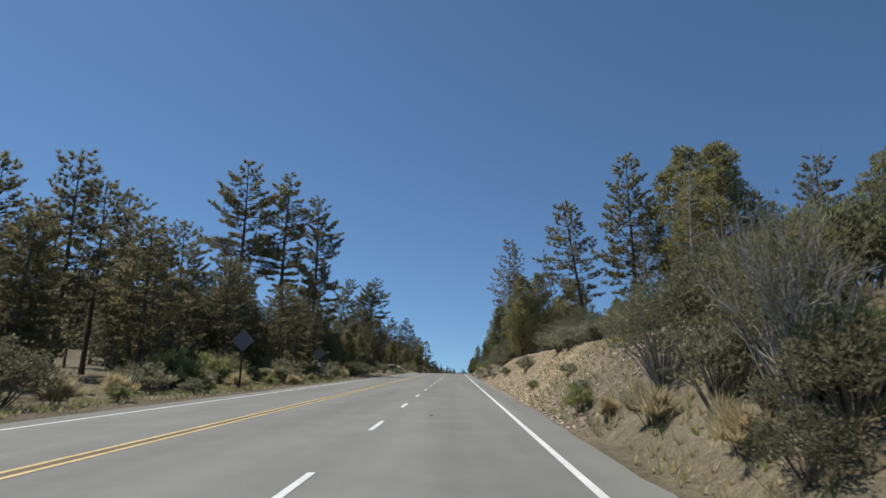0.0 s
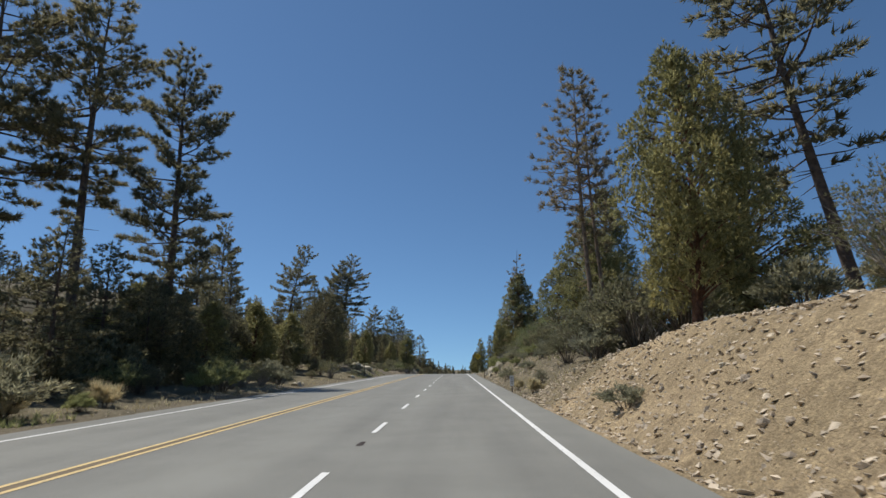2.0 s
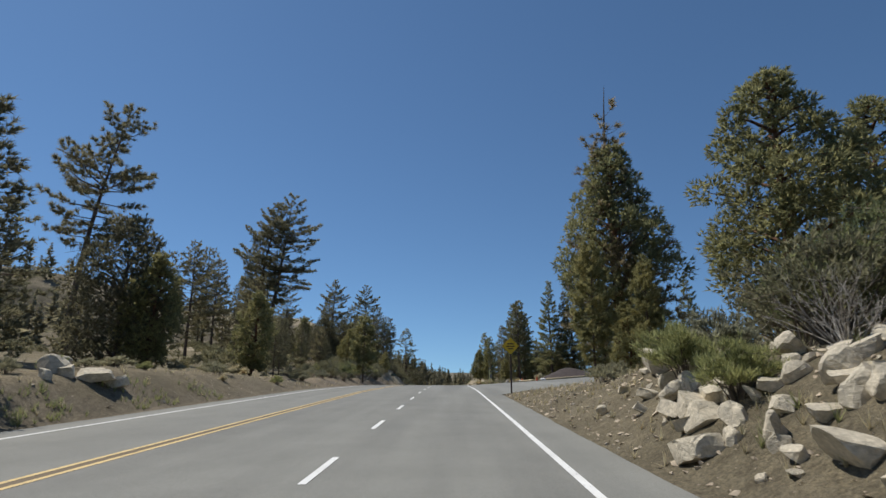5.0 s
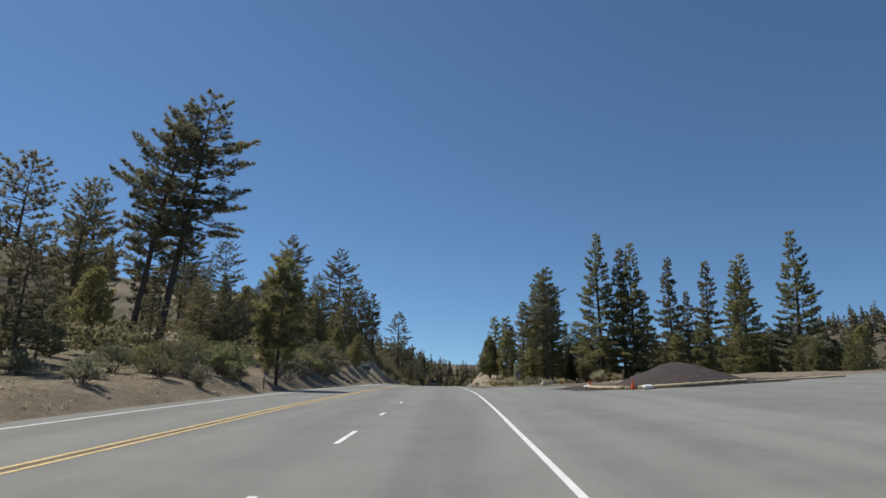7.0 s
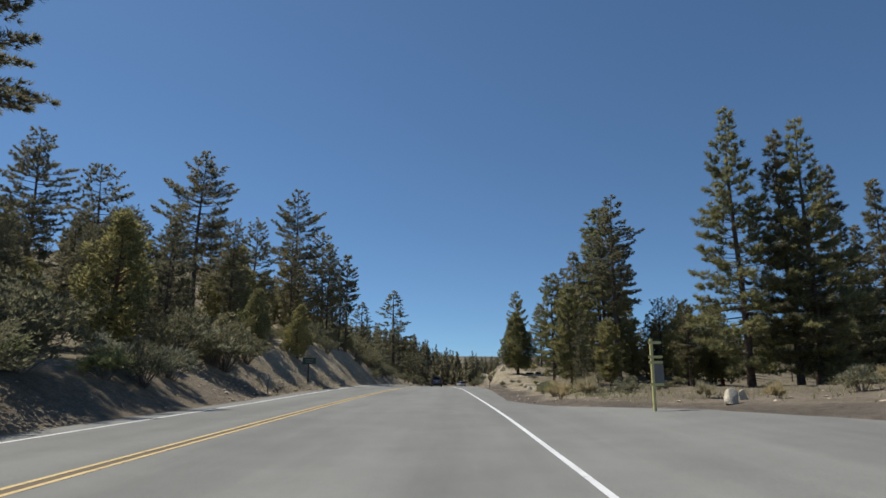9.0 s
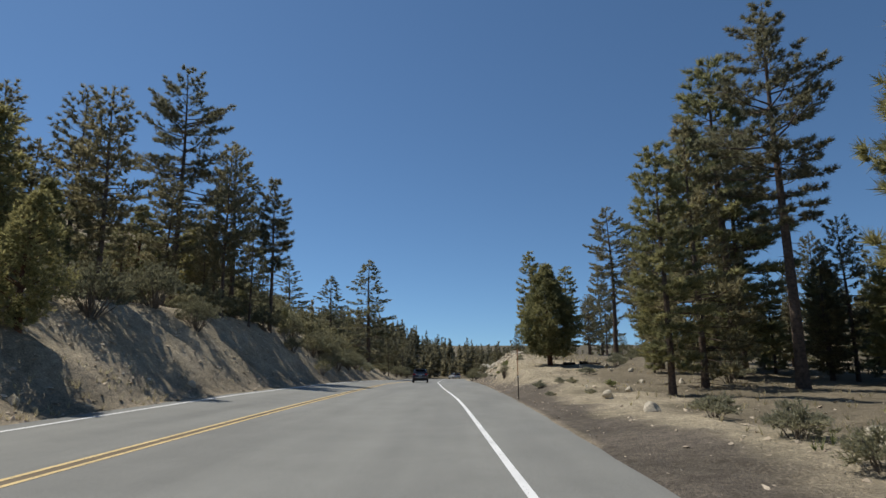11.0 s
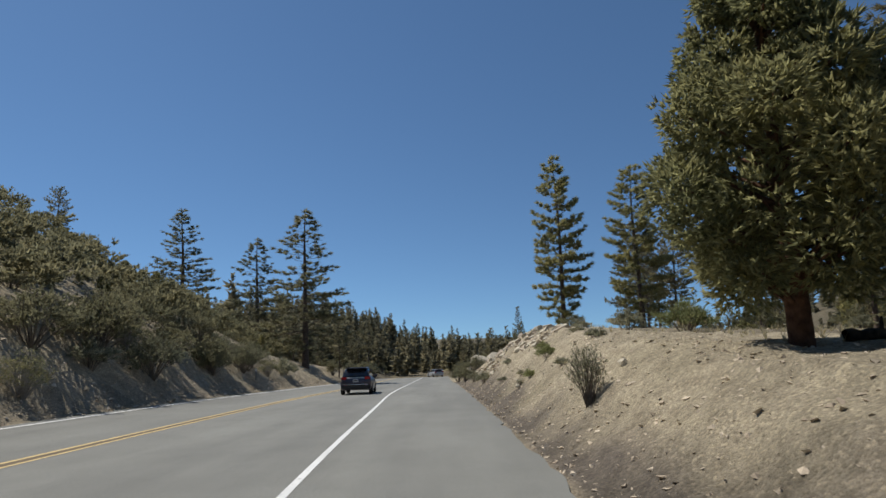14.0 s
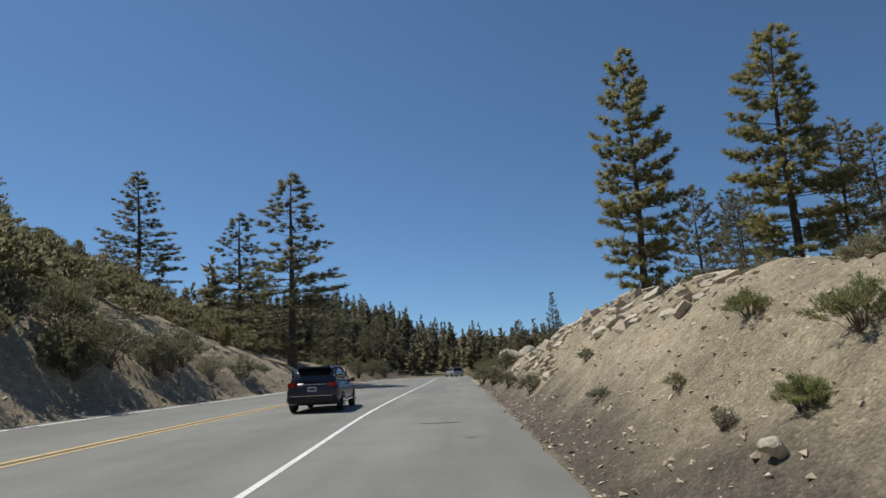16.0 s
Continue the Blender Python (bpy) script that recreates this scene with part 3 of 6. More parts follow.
def dense_tree(seed, H, R, cb, leaf="juniper", bark="red_bark", lobes=42, per=70, size=0.42, top=1.0, wide=0.13, trunk_r=None, taper=0.62, lump=1.0):
    """A thick scale-leaved tree: lobes of foliage heaped round a stout trunk."""
    rng, rnd = np.random.default_rng(seed), random.Random(seed)
    wood, crown = Soup(), Soup()
    tr = trunk_r or H * 0.026
    zs = np.linspace(-0.3, H * 0.85, 8)
    bend = rnd.uniform(-0.5, 0.5)
    ax = lambda z: Vector((bend * math.sin(z / H * 3), bend * 0.5 * math.cos(z / H * 2), z))
    wood.tube([ax(z) for z in zs], [tr * max(1 - max(z, 0) / H, 0.1) for z in zs], 9)
    cen, axs = [], []
    for i in range(lobes):
        u = (i + 0.5) / lobes
        z = H * (cb + (1 - cb) * u)
        env = R * min(1, 0.55 + 1.6 * u) * max(1 - u ** (1.7 * top), 0.02) ** taper
        a = i * 2.4 + rnd.uniform(-0.5, 0.5)
        d = env * rnd.uniform(0.45, 0.92)
        c = ax(z) + Vector((math.cos(a) * d, math.sin(a) * d, 0))
        lr = lump * max(0.24 * R * rnd.uniform(0.7, 1.45) * (1 - 0.45 * u), 0.32 * env)
        root = ax(max(z - d * 0.5, H * cb * 0.6))
        wood.tube([root, root.lerp(c, 0.55) + Vector((0, 0, 0.1 * d)), c], [tr * 0.28, tr * 0.17, 0.02], 4)
        n = rng.normal(0, 1, (int(per * (lr / (0.3 * R)) ** 1.3) + 12, 3))
        n /= np.linalg.norm(n, axis=1)[:, None]
        rad = rng.uniform(0.55, 1.12, (len(n), 1)) * lr * (1 + 0.22 * np.sin(n[:, :1] * 5 + i) * np.sin(n[:, 1:2] * 5 + 2 * i))
        q = n * rad * np.array([1, 1, 0.85]) + np.array(c)
        cen.append(q)
        axs.append(n)
    crown.blades(np.concatenate(cen), np.concatenate(axs), 5, size, wide, 0.5, rng, 0.3)
    return [("trunk", wood.mesh("trunk", M[bark], True)), ("crown", crown.mesh("crown", M[leaf]))]


def shrub(seed, R, H, leaf, stems=16, tufts=380, count=5, size=0.2, wide=0.045, bare=0.0, up=0.5, wood_mat="twig"):
    """A bush: crooked stems from one foot, leaf tufts toward their ends."""
    rng, rnd = np.random.default_rng(seed), random.Random(seed)
    wood, crown = Soup(), Soup()
    ends = []
    for i in range(stems):
        a, k = i * 2.4 + rnd.uniform(-0.4, 0.4), math.sqrt((i + 0.5) / stems)
        tip = Vector((math.cos(a) * R * k * rnd.uniform(0.75, 1.1), math.sin(a) * R * k * rnd.uniform(0.75, 1.1), H * (1 - 0.55 * k * k) * rnd.uniform(0.75, 1.1)))
        mid = Vector((tip.x * 0.4, tip.y * 0.4, tip.z * 0.55)) + Vector((rnd.gauss(0, 0.08), rnd.gauss(0, 0.08), 0)) * R
        wood.tube([(tip.x * 0.06, tip.y * 0.06, -0.15), mid, tip], [0.007 + 0.009 * H, 0.005 + 0.005 * H, 0.003], 4)
        ends.append((mid, tip))
        for _ in range(3):
            b = mid.lerp(tip, rnd.uniform(0.1, 0.8))
            e = b + Vector((rnd.gauss(0, 0.2) * R, rnd.gauss(0, 0.2) * R, rnd.uniform(0.02, 0.13) * H))
            wood.tube([b, e], [0.003 + 0.003 * H, 0.002], 3)
            ends.append((b, e))
    cen, axs = [], []
    for _ in range(int(tufts * (1 - bare))):
        b, e = rnd.choice(ends)
        p = b.lerp(e, rnd.uniform(0.25, 1.02)) + Vector((rnd.gauss(0, 0.06) * R, rnd.gauss(0, 0.06) * R, rnd.gauss(0, 0.035) * H))
        p.z = max(p.z, 0.03)
        cen.append(p)
        n = Vector((p.x, p.y, p.z * up)).normalized()
        axs.append(n)
    crown.blades(cen, axs, count, size, wide, 0.6, rng, 0.35)
    return [("stem", wood.mesh("stem", M[wood_mat], True)), ("foliage", crown.mesh("foliage", M[leaf]))]


def bare_shrub(seed, R, H, mat="grey_wood", stems=22):
    """A leafless bush of crooked grey branches."""
    rnd = random.Random(seed)
    wood = Soup()

    def grow(p, d, L, rad, depth):
        mid = p + d * L * 0.5 + Vector((rnd.gauss(0, 1), rnd.gauss(0, 1), rnd.gauss(0, 1))) * L * 0.08
        end = p + d * L
        wood.tube([p, mid, end], [rad, rad * 0.8, rad * 0.55], 4)
        if depth:
            for _ in range(3):
                nd = (d + Vector((rnd.gauss(0, 0.45), rnd.gauss(0, 0.45), rnd.gauss(0.05, 0.35)))).normalized()
                grow(mid.lerp(end, rnd.uniform(0.2, 1)), nd, L * rnd.uniform(0.45, 0.7), rad * 0.5, depth - 1)
    for i in range(stems):
        a = i * 2.4
        d = Vector((math.cos(a) * rnd.uniform(0.2, 1.2) * R / H, math.sin(a) * rnd.uniform(0.2, 1.2) * R / H, rnd.uniform(0.5, 1))).normalized()
        grow(Vector((0, 0, -0.1)), d, H * rnd.uniform(0.4, 0.75), 0.012 + 0.008 * H, 2)
    return [("stem", wood.mesh("stem", M[mat], True))]


KINDS = {
    "pine_broad": (lambda: conifer(11, 26, 0.34, 5.3, "pine", 1.25, 0.40, 0.027, blades=13, fine=True), "pine_tree", 26),
    "pine_tall": (lambda: conifer(12, 28, 0.40, 4.5, "pine", 1.3, 0.40, 0.027, blades=13, fine=True), "pine_tree", 28),
    "pine_layered": (lambda: conifer(13, 26, 0.22, 5.6, "mid", 1.3, 0.40, 0.027, blades=12, fine=True, dead=14), "pine_tree", 26),
    "pine_mid": (lambda: conifer(14, 18, 0.20, 3.8, "mid", 1.2, 0.42, 0.048, blades=7, per=3), "pine_tree", 18),
    "pine_slim": (lambda: conifer(15, 14, 0.38, 1.9, "pine", 1.5, 0.34, 0.024, blades=10, dead=14), "pine_tree", 14),
    "pine_open": (lambda: conifer(16, 16, 0.34, 3.3, "pine", 1.05, 0.38, 0.040, blades=8, per=3, dead=22), "pine_tree", 16),
    "pine_leaning": (lambda: conifer(17, 22, 0.45, 4.7, "pine", 1.1, 0.40, 0.027, lean=0.13, dead=16, fine=True), "pine_tree", 22),
    "pine_young": (lambda: conifer(18, 9, 0.14, 2.2, "mid", 1.9, 0.34, 0.020, leaf="young", blades=10, per=5), "pine_tree", 9),
    "pine_column": (lambda: conifer(19, 19, 0.06, 4.0, "cone", 1.7, 0.38, 0.027, leaf="young", blades=10, per=4), "pine_tree", 19),
    "pine_column_b": (lambda: conifer(20, 19, 0.08, 3.7, "cone", 1.7, 0.38, 0.027, blades=10, per=4), "pine_tree", 19),
    "fir_spire": (lambda: conifer(21, 20, 0.06, 3.6, "cone", 1.05, 0.40, 0.036, leaf="fir", blades=8, per=3), "fir_tree", 20),
    "fir_layered": (lambda: conifer(22, 19, 0.10, 4.4, "cone", 0.9, 0.40, 0.030, leaf="fir", blades=10, droop=0.1), "fir_tree", 19),
    "fir_thick": (lambda: conifer(23, 16, 0.05, 3.6, "cone", 1.2, 0.40, 0.040, leaf="pine", blades=7, per=3), "fir_tree", 16),
    "dying_fir": (lambda: conifer(24, 17, 0.10, 3.1, "cone", 1.15, 0.32, 0.020, leaf="brown_needles", bare_top=0.22, blades=9, fine=True), "dying_tree", 17),
    "pine_full": (lambda: conifer(26, 16, 0.10, 2.7, "mid", 1.5, 0.36, 0.026, leaf="young", blades=11, fine=True), "pine_tree", 16),
    "pine_browning": (lambda: conifer(25, 15, 0.40, 2.7, "mid", 0.7, 0.30, 0.018, leaf="brown_needles", bark="tan_bark", trunk_r=0.15, blades=10, fine=True, dead=18), "dying_tree", 15),
    "juniper_oval": (lambda: dense_tree(31, 9.5, 2.9, 0.10, lobes=46, per=88, size=0.30, wide=0.050), "juniper_tree", 9.5),
    "juniper_broad": (lambda: dense_tree(32, 11, 4.0, 0.14, lobes=64, per=250, top=1.3, size=0.24, wide=0.036, lump=0.8), "juniper_tree", 11),
    "juniper_round": (lambda: dense_tree(33, 10, 4.4, 0.05, leaf="shaded_juniper", lobes=48, per=180, top=1.6, bark="bark", size=0.27, wide=0.040), "juniper_tree", 10),
    "juniper_tall": (lambda: dense_tree(34, 16, 4.0, 0.20, leaf="juniper", lobes=66, per=200, top=1.2, size=0.30, wide=0.042, lump=0.85), "juniper_tree", 16),
    "juniper_near": (lambda: dense_tree(36, 8, 2.75, 0.15, lobes=90, per=330, top=0.75, size=0.16, wide=0.028, taper=0.75, lump=0.85), "juniper_tree", 8),
    "dead_snag": (lambda: conifer(35, 12, 0.15, 2.5, "pine", 0.8, 0.2, 0.008, bark="grey_wood", blades=1, per=1, fine=True), "dead_tree", 12),
    "sage": (lambda: shrub(41, 0.75, 0.75, "sage", 20, 950, 4, 0.10, 0.011), "sagebrush", 0.75),
    "sage_low": (lambda: shrub(42, 0.6, 0.45, "sage", 16, 620, 4, 0.09, 0.010), "sagebrush", 0.45),
    "brush": (lambda: shrub(43, 1.9, 2.2, "brush", 30, 1500, 5, 0.13, 0.021), "bush", 2.2),
    "brush_tall": (lambda: shrub(44, 2.2, 3.6, "brush", 40, 2300, 5, 0.14, 0.021, up=0.8), "bush", 3.6),
    "brush_thin": (lambda: shrub(45, 2.0, 3.2, "thin_brush", 52, 1500, 5, 0.12, 0.016, up=0.8, wood_mat="grey_wood"), "bush", 3.2),
    "green_bush": (lambda: shrub(46, 1.2, 1.2, "green_brush", 26, 1500, 5, 0.13, 0.010, up=1.2), "bush", 1.2),
    "rabbitbrush": (lambda: shrub(47, 0.8, 1.0, "green_grass", 26, 1300, 5, 0.15, 0.007, up=1.6), "bush", 1.0),
    "green_tall": (lambda: shrub(51, 1.8, 2.8, "green_brush", 44, 2400, 5, 0.14, 0.013, up=1.0), "bush", 2.8),
    "twiggy_bush": (lambda: shrub(48, 0.75, 1.3, "sage", 40, 420, 4, 0.09, 0.011, up=1.3), "bush", 1.3),
    "bare_bush": (lambda: bare_shrub(49, 2.2, 2.6), "bare_bush", 2.6),
    "straw_clump": (lambda: shrub(50, 0.5, 0.6, "straw_grass", 8, 300, 6, 0.3, 0.008, up=2.2), "grass_clump", 0.6),
}
CATEGORY = {"pine_tree": "pine tree", "fir_tree": "fir tree", "dying_tree": "tree", "juniper_tree": "juniper tree", "dead_tree": "dead tree",
            "sagebrush": "sagebrush", "bush": "bush", "bare_bush": "bush", "grass_clump": "grass clump"}
LABELS = {
    "pine_broad": "tall dark green pine with an open layered crown", "pine_tall": "tall pine with a bare lower trunk and tufted crown",
    "pine_layered": "large pine with long drooping lower limbs", "pine_mid": "medium pine with a full pointed crown",
    "pine_slim": "slim young pine on a bare thin trunk", "pine_open": "sparse pine with gaps between its limbs",
    "pine_leaning": "leaning weathered pine with a lopsided crown", "pine_young": "small bushy bright green pine",
    "pine_column": "narrow sunlit pine with branches to the ground", "pine_column_b": "narrow dark pine among other pines",
    "fir_spire": "pointed fir with dense short branches", "fir_layered": "fir with separate spreading tiers of branches",
    "fir_thick": "thick dark conifer with branches to the ground", "dying_fir": "dying conifer with browning needles and bare spire",
    "pine_full": "full sunlit pine with a rounded top and tufted limbs",
    "pine_browning": "tall open pine with brownish needles and reddish trunk",
    "juniper_oval": "dense olive green juniper with a stout reddish trunk", "juniper_broad": "broad rounded olive juniper on the bank",
    "juniper_near": "full olive green juniper with a thick dark trunk",
    "juniper_round": "dark round juniper in shade beside the road", "juniper_tall": "tall thick juniper with heaped foliage",
    "dead_snag": "dead grey tree with bare limbs", "sage": "grey-green sagebrush on dry soil", "sage_low": "low grey sagebrush tuft on the bank",
    "brush": "olive green mountain brush with woody stems", "brush_tall": "tall olive brush on the roadside slope",
    "brush_thin": "tall thin-leaved brush showing pale stems", "green_bush": "bright green broom-like bush",
    "green_tall": "tall fresh green broom-like bush above the rocks",
    "rabbitbrush": "yellow-green rabbitbrush by the road shoulder", "twiggy_bush": "twiggy half-bare bush on pale soil",
    "bare_bush": "leafless pale grey bush under a pine", "straw_clump": "dry straw-coloured grass clump",
}
PLACES = {k: [] for k in KINDS}
_turn = random.Random(77)


def plant(kind, x, y, height=None, width=1.0, z=None, tilt=0.0, label=""):
    """Note where a plant of that kind stands; height in metres, width a factor."""
    if float(pave_l(y)) - 0.3 < x < float(pave_r(y)) + 0.3:
        return
    s = (height or KINDS[kind][2]) / KINDS[kind][2]
    zz = surf(x, y) - 0.05 if z is None else z
    rot = 0.0 if kind == "pine_leaning" else _turn.uniform(0, 360)
    m = pose(x, y, zz, 0, tilt, 0) @ pose(0, 0, 0, 0, 0, rot) @ Matrix.Diagonal((s * width, s * width, s, 1))
    PLACES[kind].append((m, label))


def far_brush():
    """Bushes far back from the road, too many to tell apart, in one mesh."""
    spots = sorted(((abs(m.translation.x + 3), kind, i) for kind, ps in PLACES.items() if KINDS[kind][1] == "bush" for i, (m, _) in enumerate(ps)), reverse=True)
    drop = {(kind, i) for _, kind, i in spots[:max(len(spots) - 275, 0)]}
    s = Soup()
    cheap = [np.array([v.co for v in shrub(90 + k, 0.9, 1.0, "brush", 8, 330, 4, 0.095, 0.021)[1][1].vertices]) for k in range(3)]
    for n, (kind, i) in enumerate(sorted(drop)):
        m = PLACES[kind][i][0]
        h = KINDS[kind][2]
        v = cheap[n % 3] * h
        w = v @ np.array(m.to_3x3()).T + np.array(m.translation)
        s.add(w, np.arange(len(w)).reshape(-1, 3))
    for kind in PLACES:
        PLACES[kind] = [p for i, p in enumerate(PLACES[kind]) if (kind, i) not in drop]
    tagged(new("far_brush", s.mesh("far_brush", M["brush"])), "olive brush on the slopes back from the road", "brush", kind="stuff")


def grow_all():
    far_brush()
    for kind, places in PLACES.items():
        if not places:
            continue
        make, name, _ = KINDS[kind]
        proto = thing(name, make(), LABELS[kind], CATEGORY[name], group=name.replace("_", " ") + "s by the road")
        for m, label in places[1:]:
            tagged(copy_thing(proto, m), label)
        proto.matrix_basis = places[0][0]
        tagged(proto, places[0][1])


def top(kind, x, y, z_top, width=1.0, **kw):
    """A plant whose tip is at a known height above the datum."""
    plant(kind, x, y, z_top - surf(x, y), width, **kw)

# ---- trees on the uphill side, first stretch ----
for args in (
    ("pine_broad", -31.2, 76.0, 30.5), ("pine_tall", -25.8, 78.9, 29.8), ("pine_layered", -22.6, 85.0, 27.8),
    ("pine_mid", -26.4, 35.5, 15.9), ("pine_mid", -30.5, 34.0, 15.0), ("pine_open", -28.0, 41.0, 15.5), ("pine_open", -33.0, 52.0, 18.0),
    ("pine_open", -43.0, 82.4, 23.2), ("pine_layered", -32.5, 117.7, 21.5), ("fir_layered", -56.0, 167.0, 22.5),
    ("pine_leaning", -32.0, 146.2, 24.0), ("pine_mid", -41.3, 195.3, 20.3), ("pine_mid", -37.9, 203.3, 20.8),
    ("pine_mid", -20.4, 250.2, 17.8, 1.1),
    ("fir_layered", -16.4, 244.2, 10.7, 0.7),
    ("pine_mid", -49.0, 208.6, 25.0), ("pine_broad", -22.9, 244.8, 22.5), ("pine_mid", -24.8, 235.3, 16.2), ("pine_mid", -17.9, 228.0, 12.8),
    ("pine_slim", -16.7, 250.0, 14.2), ("pine_mid", -17.3, 241.1, 14.2, 0.8), ("pine_broad", -27.0, 225.5, 21.0, 1.1), ("pine_mid", -30.1, 235.3, 17.0),
    ("pine_open", -38.0, 226.0, 20.0), ("fir_layered", -17.3, 310.5, 15.6, 1.6), ("fir_layered", -27.0, 320.1, 13.6, 1.6), ("fir_layered", -32.0, 306.0, 15.2, 1.6),
    ("pine_open", -44.0, 300.0, 17.0), ("pine_broad", -45.0, 226.0, 24.0), ("pine_young", -11.9, 174.8, 8.3), ("pine_mid", -20.0, 218.0, 12.0),
):
    top(*args)
top("dead_snag", 15.5, 36.0, 16.5, 0.8)
top("pine_browning", 7.2, 72.6, 18.2, 1.0, tilt=-2)
top("pine_browning", 8.05, 73.2, 17.2, 0.95, tilt=-2.5)
top("dying_fir", 14.5, 76.4, 19.0, 0.5, tilt=-9)
plant("pine_open", 15.5, 64.5, 18.2, 1.1, tilt=-9.5)
plant("pine_broad", -33.6, 199.5, 30.6, 1.1, tilt=6.5)
plant("pine_broad", -36.6, 199.0, 28.6, 1.0, tilt=8)
for args in (
    ("juniper_round", -17.4, 115.5, 9.6, 0.85), ("juniper_round", -24.8, 141.5, 11.0), ("juniper_oval", -21.0, 139.0, 8.0),
    ("pine_layered", -32.0, 167.0, 15.0), ("pine_open", -23.0, 165.0, 11.0), ("pine_mid", -18.0, 176.0, 6.0, 1.2), ("juniper_oval", -18.5, 200.0, 7.5),
    ("fir_thick", -20.0, 208.0, 8.5), ("juniper_oval", -16.0, 214.0, 4.5), ("juniper_oval", -14.2, 219.0, 4.6), ("juniper_round", -26.0, 212.0, 9.0),
):
    plant(*args)
for x, y, h, k in ((-17.5, 30, 9.5, "pine_mid"), (-19.5, 36, 9.0, "fir_thick"), (-18, 42, 9.5, "pine_mid"), (-20, 48, 10.5, "pine_mid"), (-17.5, 54, 9.0, "pine_open"), (-19, 60, 10.0, "pine_mid"),
                   (-17.2, 66, 8.0, "fir_thick"), (-19, 72, 8.0, "pine_mid"), (-20.5, 25, 9.0, "pine_layered"), (-16.5, 47, 7.0, "pine_mid"), (-22, 55, 11.0, "pine_layered"), (-23, 40, 10.5, "pine_layered")):
    plant(k, x, y, h, 1.2)
fill = random.Random(3)
for i in range(18):
    plant(fill.choice(("pine_mid", "fir_thick", "juniper_round", "juniper_oval")), fill.uniform(-25, -16.5), 70 + i * 2.4, fill.uniform(4, 7), 1.15)
for i in range(20):
    plant(fill.choice(("pine_mid", "fir_thick", "pine_open", "juniper_oval")), fill.uniform(-34, -20), 212 + i * 2.5, fill.uniform(5, 9.5), 1.1)
for i in range(26):
    # the wood behind the first row
    y = 14 + i * 3.9 + fill.uniform(-1.5, 1.5)
    plant(fill.choice(("pine_mid", "fir_thick", "pine_open", "pine_layered", "pine_mid")), fill.uniform(-46, -27), y, fill.uniform(8, 14.5))
for i in range(20):
    y = 10 + i * 5.0 + fill.uniform(-1.5, 1.5)
    plant(fill.choice(("juniper_round", "fir_thick", "pine_mid", "pine_open", "pine_mid")), fill.uniform(-24, -18), y, fill.uniform(4.5, 9.5))
for i in range(22):
    plant(fill.choice(("pine_mid", "fir_spire", "pine_open", "pine_column_b", "fir_thick")), fill.uniform(-62, -34) - (14 if 2 < i < 8 else 0), 122 + i * 6.5 + fill.uniform(-2, 2), fill.uniform(8, 13))
for i in range(12):
    plant(fill.choice(("fir_thick", "juniper_oval", "pine_mid")), fill.uniform(-28, -17), 150 + i * 5.2, fill.uniform(4, 8))
for i in range(12):
    plant(fill.choice(("pine_mid", "fir_spire", "pine_open")), fill.uniform(-24, -13), 318 + i * 9, fill.uniform(6, 10))
# thicket that closes the slope behind the trees by the road
for k, x, y, h in (("pine_mid", -34.5, 210.0, 8.5), ("fir_thick", -31.0, 204.5, 5.5), ("juniper_oval", -27.0, 199.0, 4.0), ("pine_mid", -41.0, 221.0, 11.0),
                   ("fir_thick", -37.5, 216.0, 8.0), ("pine_open", -46.5, 236.0, 12.0), ("pine_mid", -50.0, 243.0, 12.0), ("fir_thick", -44.0, 230.0, 9.0),
                   ("pine_mid", -57.0, 252.0, 13.0), ("fir_thick", -52.0, 250.0, 10.0), ("juniper_oval", -29.5, 207.5, 4.5), ("pine_mid", -62.0, 258.0, 12.0), ("fir_thick", -21.2, 124.5, 12.0), ("pine_mid", -29.0, 131.0, 10.0)):
    plant(k, x, y, h, 1.15)
